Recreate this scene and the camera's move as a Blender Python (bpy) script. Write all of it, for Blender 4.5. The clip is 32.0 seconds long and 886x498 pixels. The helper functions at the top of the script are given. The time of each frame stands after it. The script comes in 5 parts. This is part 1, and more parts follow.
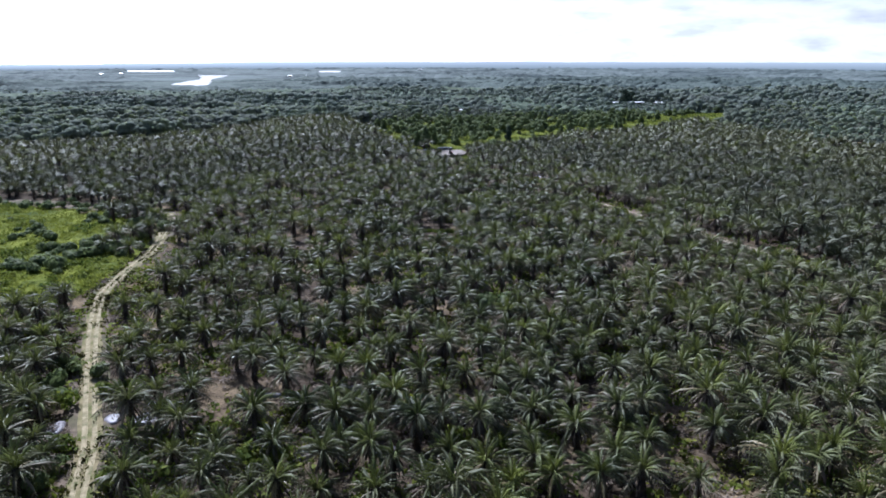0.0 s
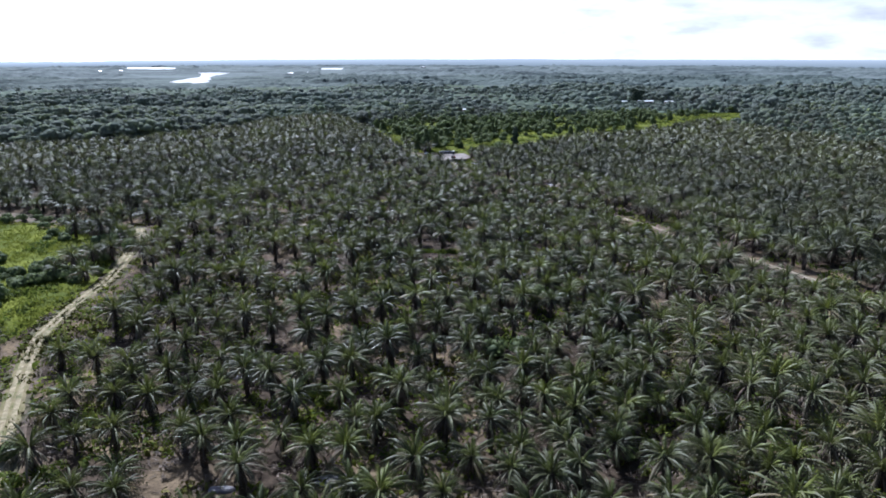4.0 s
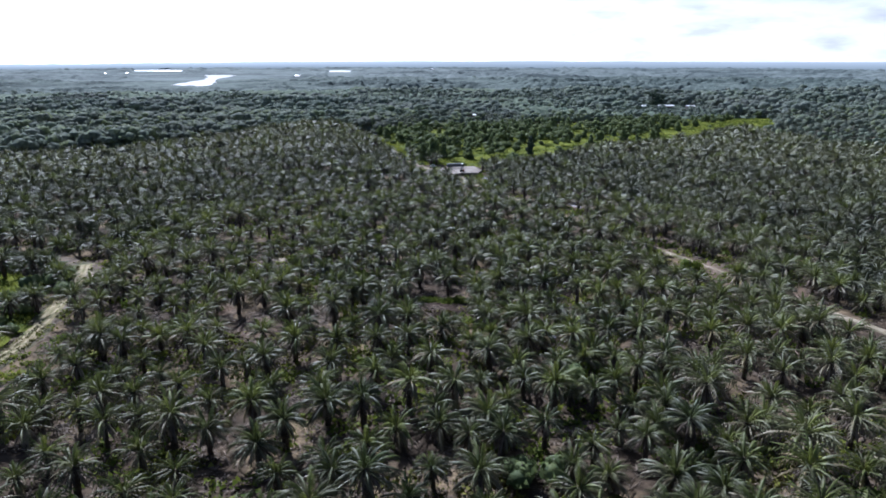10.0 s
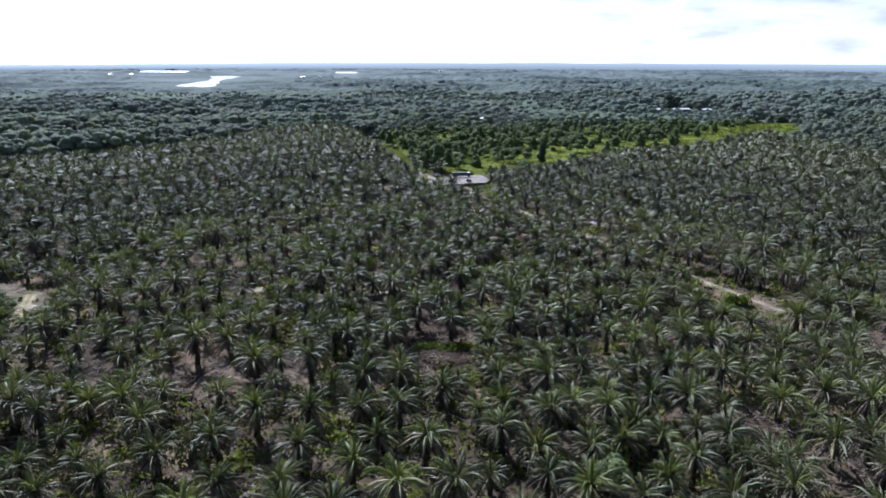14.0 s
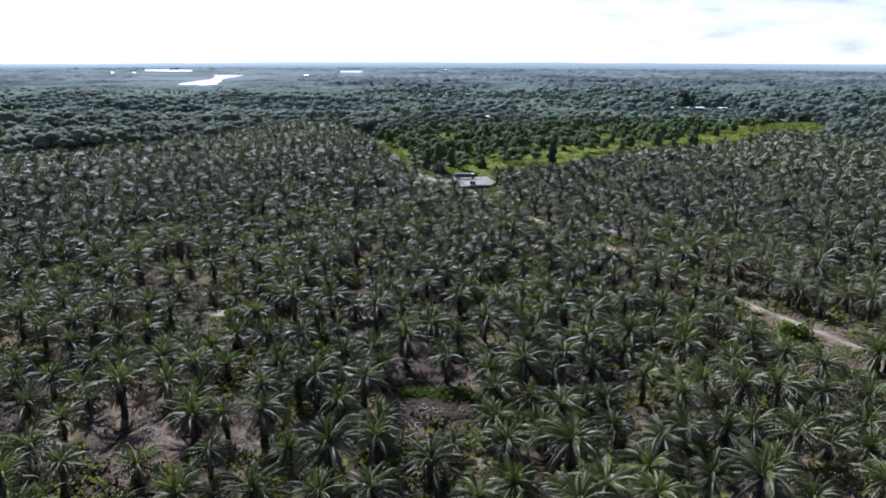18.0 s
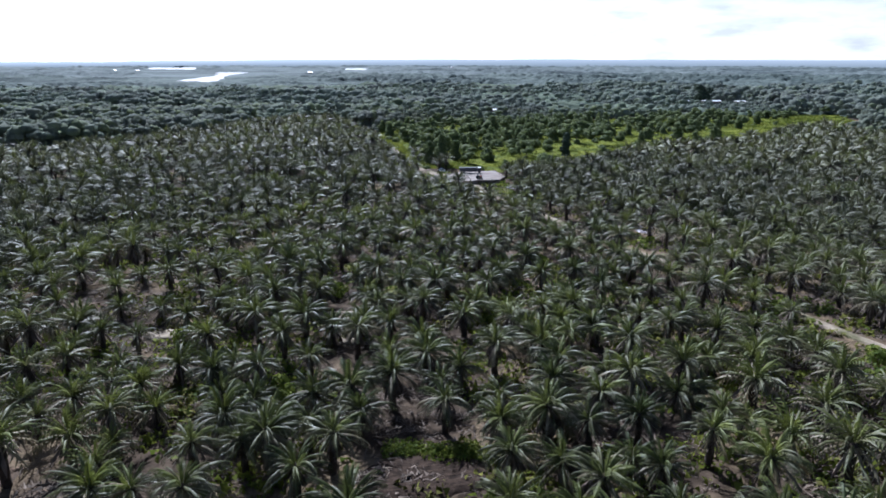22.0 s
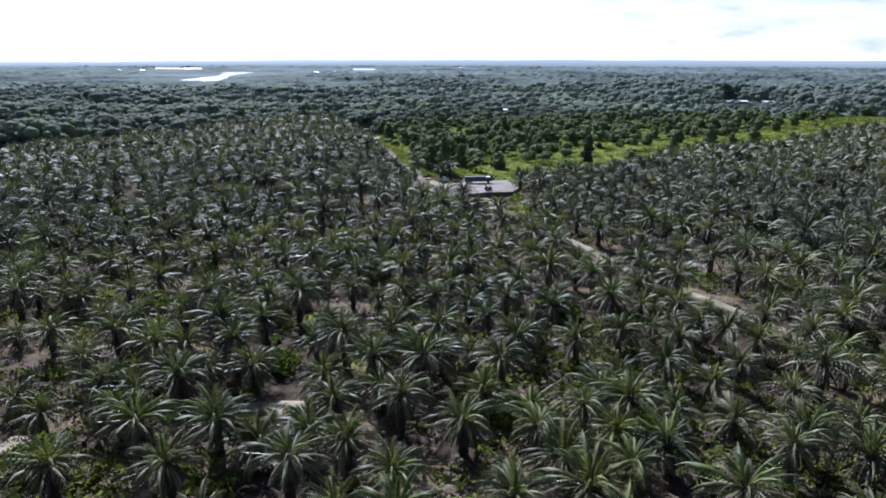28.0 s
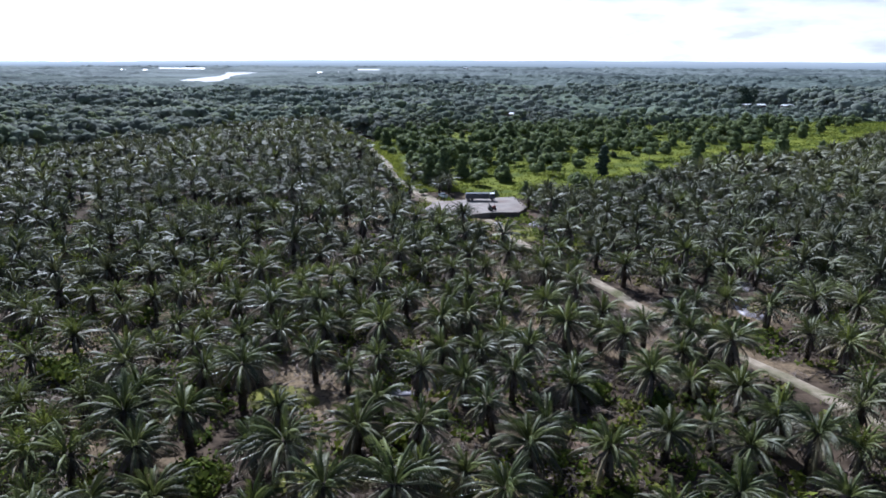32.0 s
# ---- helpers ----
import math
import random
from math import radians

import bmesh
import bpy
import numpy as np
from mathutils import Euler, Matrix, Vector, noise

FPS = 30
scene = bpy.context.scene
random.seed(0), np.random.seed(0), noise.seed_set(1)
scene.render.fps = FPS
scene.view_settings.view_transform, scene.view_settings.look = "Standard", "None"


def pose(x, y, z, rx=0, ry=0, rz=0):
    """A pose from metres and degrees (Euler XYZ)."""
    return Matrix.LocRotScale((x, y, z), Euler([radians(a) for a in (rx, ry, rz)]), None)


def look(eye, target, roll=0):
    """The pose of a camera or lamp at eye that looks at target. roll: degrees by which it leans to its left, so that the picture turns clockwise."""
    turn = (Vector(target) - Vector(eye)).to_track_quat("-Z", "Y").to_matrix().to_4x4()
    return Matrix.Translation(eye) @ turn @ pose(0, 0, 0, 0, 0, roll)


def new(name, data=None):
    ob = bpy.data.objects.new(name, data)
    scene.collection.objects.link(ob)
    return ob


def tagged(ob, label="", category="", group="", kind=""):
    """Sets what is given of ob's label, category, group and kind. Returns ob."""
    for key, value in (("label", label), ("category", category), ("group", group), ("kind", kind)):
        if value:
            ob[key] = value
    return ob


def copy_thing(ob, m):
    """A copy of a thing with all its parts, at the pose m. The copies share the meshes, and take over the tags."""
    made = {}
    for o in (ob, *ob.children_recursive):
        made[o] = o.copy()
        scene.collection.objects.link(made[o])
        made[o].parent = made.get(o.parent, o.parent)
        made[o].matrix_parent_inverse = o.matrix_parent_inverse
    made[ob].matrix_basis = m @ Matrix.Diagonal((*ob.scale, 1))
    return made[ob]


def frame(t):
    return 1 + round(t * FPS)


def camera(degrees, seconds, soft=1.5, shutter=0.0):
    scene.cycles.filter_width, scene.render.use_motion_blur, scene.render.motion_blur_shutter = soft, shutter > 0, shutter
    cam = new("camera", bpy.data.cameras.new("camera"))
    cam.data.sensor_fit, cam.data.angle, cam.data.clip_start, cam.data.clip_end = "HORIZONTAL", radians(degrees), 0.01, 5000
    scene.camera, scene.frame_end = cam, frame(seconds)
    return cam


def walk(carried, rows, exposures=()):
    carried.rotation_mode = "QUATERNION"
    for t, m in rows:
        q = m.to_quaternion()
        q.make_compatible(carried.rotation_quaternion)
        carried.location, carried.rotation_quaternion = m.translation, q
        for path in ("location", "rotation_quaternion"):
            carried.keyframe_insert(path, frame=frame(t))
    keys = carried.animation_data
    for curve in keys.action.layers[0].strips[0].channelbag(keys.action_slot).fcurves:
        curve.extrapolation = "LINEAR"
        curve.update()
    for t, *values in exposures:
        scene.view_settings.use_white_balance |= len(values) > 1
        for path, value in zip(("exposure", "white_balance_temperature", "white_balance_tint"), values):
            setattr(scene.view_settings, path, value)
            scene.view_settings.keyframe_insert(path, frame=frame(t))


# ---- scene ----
cam = camera(68.16, 32.0, soft=1.7)
PATH = [  # seconds, place, downward and sideways turn, lean
    (0, pose(0.00, -0.00, 66.00, 73.709, 0, -0.000) @ pose(0, 0, 0, 0, 0, -0.00)),
    (1, pose(0.01, 7.87, 66.10, 73.612, 0, -0.005) @ pose(0, 0, 0, 0, 0, 0.00)),
    (2, pose(0.04, 15.72, 66.16, 73.532, 0, 0.028) @ pose(0, 0, 0, 0, 0, 0.01)),
    (3, pose(0.15, 23.48, 66.18, 73.466, 0, 0.116) @ pose(0, 0, 0, 0, 0, 0.02)),
    (4, pose(0.39, 31.21, 66.15, 73.481, 0, 0.251) @ pose(0, 0, 0, 0, 0, 0.03)),
    (5, pose(0.67, 38.90, 66.09, 73.526, 0, 0.386) @ pose(0, 0, 0, 0, 0, 0.03)),
    (6, pose(0.86, 46.52, 66.00, 73.564, 0, 0.530) @ pose(0, 0, 0, 0, 0, 0.02)),
    (7, pose(0.85, 54.11, 65.92, 73.551, 0, 0.661) @ pose(0, 0, 0, 0, 0, 0.01)),
    (8, pose(0.85, 61.81, 65.91, 73.593, 0, 0.790) @ pose(0, 0, 0, 0, 0, -0.00)),
    (9, pose(0.95, 69.64, 65.94, 73.626, 0, 0.932) @ pose(0, 0, 0, 0, 0, -0.00)),
    (10, pose(1.10, 77.55, 65.96, 73.658, 0, 1.072) @ pose(0, 0, 0, 0, 0, 0.00)),
    (11, pose(1.28, 85.55, 65.92, 73.673, 0, 1.197) @ pose(0, 0, 0, 0, 0, 0.02)),
    (12, pose(1.46, 93.56, 65.78, 73.710, 0, 1.311) @ pose(0, 0, 0, 0, 0, 0.06)),
    (13, pose(1.48, 101.49, 65.48, 73.757, 0, 1.472) @ pose(0, 0, 0, 0, 0, 0.11)),
    (14, pose(1.48, 109.44, 64.97, 73.795, 0, 1.646) @ pose(0, 0, 0, 0, 0, 0.14)),
    (15, pose(1.73, 117.32, 64.20, 73.817, 0, 1.770) @ pose(0, 0, 0, 0, 0, 0.16)),
    (16, pose(2.15, 125.11, 63.17, 73.831, 0, 1.872) @ pose(0, 0, 0, 0, 0, 0.18)),
    (17, pose(2.56, 132.81, 61.87, 73.833, 0, 1.990) @ pose(0, 0, 0, 0, 0, 0.20)),
    (18, pose(2.79, 140.42, 60.29, 73.806, 0, 2.161) @ pose(0, 0, 0, 0, 0, 0.20)),
    (19, pose(2.95, 147.97, 58.47, 73.734, 0, 2.329) @ pose(0, 0, 0, 0, 0, 0.18)),
    (20, pose(3.05, 155.56, 56.59, 73.710, 0, 2.466) @ pose(0, 0, 0, 0, 0, 0.14)),
    (21, pose(3.01, 163.07, 54.72, 73.729, 0, 2.586) @ pose(0, 0, 0, 0, 0, 0.08)),
    (22, pose(2.93, 170.50, 52.91, 73.697, 0, 2.725) @ pose(0, 0, 0, 0, 0, 0.03)),
    (23, pose(2.90, 177.92, 51.31, 73.622, 0, 2.854) @ pose(0, 0, 0, 0, 0, 0.01)),
    (24, pose(3.02, 185.47, 50.15, 73.655, 0, 2.977) @ pose(0, 0, 0, 0, 0, 0.01)),
    (25, pose(3.15, 193.27, 49.44, 73.777, 0, 3.118) @ pose(0, 0, 0, 0, 0, 0.02)),
    (26, pose(3.16, 201.17, 48.98, 73.844, 0, 3.262) @ pose(0, 0, 0, 0, 0, 0.04)),
    (27, pose(3.16, 209.13, 48.67, 73.833, 0, 3.396) @ pose(0, 0, 0, 0, 0, 0.07)),
    (28, pose(3.24, 217.07, 48.49, 73.786, 0, 3.513) @ pose(0, 0, 0, 0, 0, 0.09)),
    (29, pose(3.45, 224.95, 48.44, 73.807, 0, 3.612) @ pose(0, 0, 0, 0, 0, 0.13)),
    (30, pose(3.58, 232.71, 48.52, 73.853, 0, 3.727) @ pose(0, 0, 0, 0, 0, 0.17)),
    (31, pose(3.70, 240.34, 48.62, 73.848, 0, 3.843) @ pose(0, 0, 0, 0, 0, 0.21)),
    (32, pose(3.86, 248.01, 48.74, 73.825, 0, 3.976) @ pose(0, 0, 0, 0, 0, 0.25)),
]
EXPOSURES = [(0, 0.86, 5120, 13), (32, 0.86, 5120, 13)]
walk(cam, PATH, EXPOSURES)

# ---- world, sun, exposure ----
SUN_AZ, SUN_EL = radians(-26), radians(43)   # clockwise from +y; ahead and to the left of the flight
world = bpy.data.worlds.new("sky")
world.use_nodes = True
scene.world = world
wn, wl = world.node_tree.nodes, world.node_tree.links
wn.clear()
w_out = wn.new("ShaderNodeOutputWorld")
w_bg = wn.new("ShaderNodeBackground")
w_sky = wn.new("ShaderNodeTexSky")
w_sky.sky_type, w_sky.sun_disc = "NISHITA", False
w_sky.sun_elevation, w_sky.sun_rotation = SUN_EL, SUN_AZ
w_sky.air_density, w_sky.dust_density, w_sky.ozone_density = 1.0, 2.5, 1.0
w_bg.inputs["Strength"].default_value = 0.085
# thin cloud deck with darker bases, stretched along the horizon
w_tc = wn.new("ShaderNodeTexCoord")
w_map = wn.new("ShaderNodeMapping")
w_map.inputs["Scale"].default_value = (6.0, 6.0, 24.0)
w_noise = wn.new("ShaderNodeTexNoise")
w_noise.inputs["Scale"].default_value, w_noise.inputs["Detail"].default_value = 2.2, 6.0
w_ramp = wn.new("ShaderNodeValToRGB")
w_ramp.color_ramp.elements[0].position, w_ramp.color_ramp.elements[1].position = 0.44, 0.70
w_ramp.color_ramp.elements[0].color = (1, 1, 1, 1)
w_ramp.color_ramp.elements[1].color = (0.67, 0.67, 0.67, 1)
w_mul = wn.new("ShaderNodeMix")
w_mul.data_type, w_mul.blend_type = "RGBA", "MULTIPLY"
w_mul.inputs[0].default_value = 1.0
w_veil = wn.new("ShaderNodeMix")   # humid haze, thick at the horizon and thin overhead
w_veil.data_type = "RGBA"
w_veil.inputs[7].default_value = (21.0, 20.2, 20.4, 1)
w_sep = wn.new("ShaderNodeSeparateXYZ")
w_rise = wn.new("ShaderNodeMapRange")
w_rise.interpolation_type = "SMOOTHSTEP"
w_rise.inputs["From Min"].default_value, w_rise.inputs["From Max"].default_value = -0.05, 0.26
w_rise.inputs["To Min"].default_value, w_rise.inputs["To Max"].default_value = 0.96, 0.0
wl.new(w_tc.outputs["Generated"], w_sep.inputs[0])
wl.new(w_sep.outputs["Z"], w_rise.inputs["Value"])
w_glare = wn.new("ShaderNodeMapRange")   # the haze is brighter on the sun's side
w_glare.inputs["From Min"].default_value, w_glare.inputs["From Max"].default_value = -0.5, 0.55
w_glare.inputs["To Min"].default_value, w_glare.inputs["To Max"].default_value = 0.066, 0.0370
wl.new(w_sep.outputs["X"], w_glare.inputs["Value"])
wl.new(w_glare.outputs["Result"], w_bg.inputs["Strength"])
wl.new(w_rise.outputs["Result"], w_veil.inputs[0])
wl.new(w_tc.outputs["Generated"], w_map.inputs["Vector"])
wl.new(w_map.outputs["Vector"], w_noise.inputs["Vector"])
wl.new(w_noise.outputs["Fac"], w_ramp.inputs["Fac"])
wl.new(w_sky.outputs["Color"], w_veil.inputs[6])
wl.new(w_veil.outputs[2], w_mul.inputs[6])
wl.new(w_ramp.outputs["Color"], w_mul.inputs[7])
wl.new(w_mul.outputs[2], w_bg.inputs["Color"])
wl.new(w_bg.outputs["Background"], w_out.inputs["Surface"])

sun = new("sun", bpy.data.lights.new("sun", "SUN"))
sun.data.energy, sun.data.angle, sun.data.color = 5.0, radians(0.6), (1.0, 0.95, 0.87)
sun.matrix_world = look((0, 0, 300), (-math.sin(SUN_AZ) * math.cos(SUN_EL), -math.cos(SUN_AZ) * math.cos(SUN_EL), 300 - math.sin(SUN_EL)))


# ---- materials ----
def material(name, low, high, scale=1.0, rough=0.6, spec=0.5, fine=None, bump=0.0, translucent=0.0, island=0.0, per_object=0.0, metal=0.0, third=None, third_scale=0.1, sharp=0.12, sheen=0.0, odd=None):
    """A surface that wanders between two colours at one scale and, with third, into a third one in larger patches."""
    m = bpy.data.materials.new(name)
    m.use_nodes = True
    n, l = m.node_tree.nodes, m.node_tree.links
    bsdf, out = n["Principled BSDF"], n["Material Output"]
    tc = n.new("ShaderNodeTexCoord")
    if per_object:
        geo = n.new("ShaderNodeNewGeometry")
        vec = geo.outputs["Position"]
    else:
        vec = tc.outputs["Object"]

    def noise_tex(s, detail):
        t = n.new("ShaderNodeTexNoise")
        t.inputs["Scale"].default_value, t.inputs["Detail"].default_value = s, detail
        l.new(vec, t.inputs["Vector"])
        return t.outputs["Fac"]

    def blend(a, b, f):
        x = n.new("ShaderNodeMix")
        x.data_type = "RGBA"
        for sock, val in ((x.inputs[6], a), (x.inputs[7], b)):
            if isinstance(val, tuple):
                sock.default_value = (*val, 1)
            else:
                l.new(val, sock)
        l.new(f, x.inputs[0])
        return x.outputs[2]

    def contrast(f, mid, width):
        r = n.new("ShaderNodeMapRange")
        r.inputs["From Min"].default_value, r.inputs["From Max"].default_value = mid - width, mid + width
        l.new(f, r.inputs["Value"])
        return r.outputs["Result"]

    f = contrast(noise_tex(scale, 5.0), 0.5, 0.22)
    if island or per_object:
        src = n.new("ShaderNodeNewGeometry").outputs["Random Per Island"] if island else n.new("ShaderNodeObjectInfo").outputs["Random"]
        a = n.new("ShaderNodeMath")
        a.operation = "MULTIPLY_ADD"
        a.inputs[1].default_value = (island or per_object)
        l.new(src, a.inputs[0])
        l.new(f, a.inputs[2])
        b = n.new("ShaderNodeMath")
        b.operation = "SUBTRACT"
        b.inputs[1].default_value = (island or per_object) / 2
        b.use_clamp = True
        l.new(a.outputs[0], b.inputs[0])
        f = b.outputs[0]
    col = blend(low, high, f)
    if third:
        mottled = blend(tuple(0.5 * c for c in third), third, contrast(noise_tex(scale * 5, 5.0), 0.48, 0.16))
        col = blend(col, mottled, contrast(noise_tex(third_scale, 4.0), 0.56, sharp))
    if odd:   # now and then a plant of another colour
        cell, spot, red = n.new("ShaderNodeTexVoronoi"), n.new("ShaderNodeNewGeometry"), n.new("ShaderNodeSeparateColor")
        cell.inputs["Scale"].default_value = 0.13
        l.new(spot.outputs["Position"], cell.inputs["Vector"])
        l.new(cell.outputs["Color"], red.inputs[0])
        col = blend(col, odd, contrast(red.outputs[0], 0.90, 0.22))
    l.new(col, bsdf.inputs["Base Color"])
    bsdf.inputs["Roughness"].default_value = rough
    bsdf.inputs["Specular IOR Level"].default_value = spec
    bsdf.inputs["Metallic"].default_value = metal
    bsdf.inputs["Sheen Weight"].default_value, bsdf.inputs["Sheen Roughness"].default_value = sheen, 0.55
    bsdf.inputs["Sheen Tint"].default_value = (0.75, 0.87, 1.0, 1)
    if bump:
        bp = n.new("ShaderNodeBump")
        bp.inputs["Strength"].default_value, bp.inputs["Distance"].default_value = bump, 0.15
        l.new(noise_tex(fine or scale * 6, 4.0), bp.inputs["Height"])
        l.new(bp.outputs["Normal"], bsdf.inputs["Normal"])
    if translucent:
        tr = n.new("ShaderNodeBsdfTranslucent")
        l.new(col, tr.inputs["Color"])
        mix = n.new("ShaderNodeMixShader")
        mix.inputs[0].default_value = translucent
        l.new(bsdf.outputs[0], mix.inputs[1])
        l.new(tr.outputs[0], mix.inputs[2])
        l.new(mix.outputs[0], out.inputs["Surface"])
    return m


M_FROND = material("palm_leaflets", odd=(0.120, 0.141, 0.028), low=(0.033, 0.039, 0.014), high=(0.108, 0.107, 0.047), scale=0.09, rough=0.54, spec=0.32, per_object=0.5, translucent=0.26)
M_OLD = material("ageing_palm_leaflets", odd=(0.20, 0.15, 0.06), low=(0.050, 0.048, 0.024), high=(0.190, 0.157, 0.092), scale=0.09, rough=0.54, spec=0.34, per_object=0.5, translucent=0.18)
M_YOUNG = material("young_palm_leaflets", odd=(0.160, 0.180, 0.030), low=(0.042, 0.056, 0.015), high=(0.122, 0.136, 0.034), scale=0.09, rough=0.50, spec=0.38, per_object=0.5, translucent=0.28)
M_RIB = material("palm_midrib", (0.17, 0.19, 0.08), (0.26, 0.25, 0.13), 0.5, 0.4)
M_DEAD = material("dead_palm_frond", (0.036, 0.027, 0.021), (0.20, 0.155, 0.12), 0.4, 0.8, 0.2, island=0.7)
M_TRUNK = material("palm_trunk", (0.030, 0.023, 0.018), (0.085, 0.063, 0.048), 1.3, 0.9, 0.2, bump=0.8)
M_SOIL = material("plantation_floor", (0.016, 0.012, 0.009), (0.092, 0.068, 0.048), 0.40, 0.9, 0.04, fine=2.2, bump=1.0, third=(0.215, 0.160, 0.100), third_scale=0.055, sharp=0.07)
M_GRASS = material("meadow_grass", (0.095, 0.110, 0.014), (0.165, 0.178, 0.022), 0.08, 0.9, 0.05, fine=1.5, bump=0.9, third=(0.045, 0.068, 0.012), third_scale=0.07, sharp=0.14)
M_TUFT = material("grass_tufts", (0.105, 0.124, 0.020), (0.190, 0.208, 0.034), 0.05, 0.8, 0.1, island=0.6, translucent=0.5)
M_HERB = material("undergrowth_leaves", (0.060, 0.090, 0.016), (0.185, 0.205, 0.032), 0.08, 0.75, 0.12, island=0.8, translucent=0.4)
M_LEAF = material("scrub_leaves", (0.080, 0.110, 0.045), (0.195, 0.228, 0.082), 0.12, 0.7, 0.25, island=0.8, translucent=0.5, bump=0.8, fine=0.8)
# woodland colours lifted and greyed, with a faint bluish sheen, to imitate haze
M_WOOD_LEAF = material("woodland_leaves", (0.112, 0.146, 0.104), (0.255, 0.285, 0.205), 0.12, 0.8, 0.12, sheen=0.06, island=0.8, bump=1.0, fine=0.5, third=(0.175, 0.182, 0.148), third_scale=0.010, sharp=0.16, odd=(0.215, 0.250, 0.100), translucent=0.5)
M_MIDWOOD = material("hazed_grey_green_crowns", (0.130, 0.163, 0.132), (0.270, 0.300, 0.242), 0.10, 0.85, 0.10, sheen=0.06, island=0.8, bump=0.8, fine=0.4, third=(0.205, 0.215, 0.190), third_scale=0.008, sharp=0.16, odd=(0.190, 0.225, 0.130), translucent=0.5)
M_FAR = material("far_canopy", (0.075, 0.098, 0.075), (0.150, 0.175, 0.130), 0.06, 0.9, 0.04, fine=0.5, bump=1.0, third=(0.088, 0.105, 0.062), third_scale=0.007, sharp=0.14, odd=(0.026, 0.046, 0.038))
# the bluish base colours of the far canopies hold painted haze
M_PLAIN = material("hazed_swamp_canopy", (0.062, 0.080, 0.073), (0.118, 0.138, 0.126), 0.03, 0.9, 0.05, fine=0.3, bump=0.8, third=(0.046, 0.062, 0.060), third_scale=0.006, sharp=0.06)
M_COAST = material("hazed_coastal_scrub", (0.088, 0.106, 0.104), (0.150, 0.170, 0.166), 0.012, 0.9, 0.05, fine=0.2, bump=0.5, third=(0.060, 0.076, 0.078), third_scale=0.0025, sharp=0.10)
M_DARKLEAF = material("dark_tree_leaves", (0.026, 0.040, 0.026), (0.066, 0.084, 0.052), 0.2, 0.8, 0.15, island=0.6, translucent=0.12)
M_BARK = material("tree_bark", (0.09, 0.075, 0.06), (0.2, 0.17, 0.14), 1.0, 0.9, 0.2)
M_TRACK = material("dirt_track", (0.13, 0.105, 0.055), (0.28, 0.23, 0.125), 0.6, 0.95, 0.2, fine=3.0, bump=0.7, third=(0.105, 0.115, 0.030), third_scale=0.3, sharp=0.10)
M_RUT = material("worn_wheel_rut", (0.19, 0.155, 0.09), (0.36, 0.30, 0.19), 0.7, 0.95, 0.2, fine=3.0, bump=0.5, third=(0.17, 0.16, 0.075), third_scale=0.4, sharp=0.08)
M_SAND = material("sandy_track", (0.15, 0.122, 0.086), (0.33, 0.275, 0.205), 0.45, 0.95, 0.2, fine=3.0, bump=0.6, third=(0.115, 0.11, 0.05), third_scale=0.16, sharp=0.10)
M_CONC = material("yard_concrete", (0.135, 0.115, 0.10), (0.25, 0.215, 0.19), 0.25, 0.85, 0.3, fine=4.0, bump=0.3, third=(0.17, 0.125, 0.10), third_scale=0.12)
M_WALL = material("dark_retaining_wall", (0.07, 0.055, 0.05), (0.17, 0.14, 0.125), 0.6, 0.9, 0.2, bump=0.4)
M_WATER = material("silty_water", (0.15, 0.14, 0.15), (0.26, 0.24, 0.26), 0.25, 0.3, 0.1, fine=1.2, bump=0.04)
M_RIVER = material("river_water", (0.03, 0.04, 0.045), (0.05, 0.055, 0.06), 0.01, 0.12, 0.9, fine=0.3, bump=0.1)
# base colour lightened to stand in for the sky's reflection
M_LAGOON = material("rippled_lagoon_water", (0.20, 0.22, 0.22), (0.30, 0.31, 0.31), 0.01, 0.45, 0.9, fine=0.2, bump=0.2)
M_DIRTWALL = material("bare_earth", (0.030, 0.022, 0.016), (0.180, 0.130, 0.090), 0.7, 0.95, 0.2, fine=2.2, bump=1.0, third=(0.13, 0.08, 0.05), third_scale=0.2)
M_SOIL_DARK = material("trodden_earth", (0.060, 0.045, 0.033), (0.175, 0.130, 0.092), 0.5, 0.95, 0.2, fine=2.5, bump=0.7, third=(0.075, 0.085, 0.03), third_scale=0.12)
M_FURROW = material("dry_peat", (0.012, 0.009, 0.007), (0.085, 0.060, 0.044), 1.3, 0.95, 0.05, fine=3.0, bump=1.0)
M_PEAT = material("peat_soil", (0.012, 0.009, 0.007), (0.060, 0.042, 0.031), 0.9, 0.95, 0.05, fine=2.5, bump=1.0)
M_WEED = material("low_weeds", (0.085, 0.090, 0.018), (0.20, 0.19, 0.036), 0.6, 0.9, 0.1, fine=2.5, bump=1.0, third=(0.05, 0.042, 0.03), third_scale=0.3)
M_WHITE = material("white_paint", (0.72, 0.73, 0.74), (0.8, 0.8, 0.8), 1.0, 0.35, 0.5)
M_DARKPAINT = material("dark_blue_paint", (0.035, 0.04, 0.055), (0.07, 0.075, 0.09), 0.8, 0.4, 0.5)
M_RUSTPAINT = material("faded_red_paint", (0.18, 0.05, 0.035), (0.28, 0.09, 0.06), 0.8, 0.5, 0.5)
M_RUBBER = material("tyre_rubber", (0.02, 0.02, 0.02), (0.035, 0.035, 0.035), 3.0, 0.9, 0.2)
M_GLASS = material("dark_window_glass", (0.02, 0.025, 0.03), (0.03, 0.035, 0.04), 1.0, 0.08, 0.7)
M_STEEL = material("grey_steel", (0.25, 0.25, 0.26), (0.4, 0.4, 0.41), 1.0, 0.45, 0.5, metal=0.8)
M_ROOF = material("pale_roof_sheet", (0.55, 0.56, 0.57), (0.75, 0.75, 0.75), 0.3, 0.4, 0.5)


# ---- mesh tools ----
rng = np.random.default_rng(7)


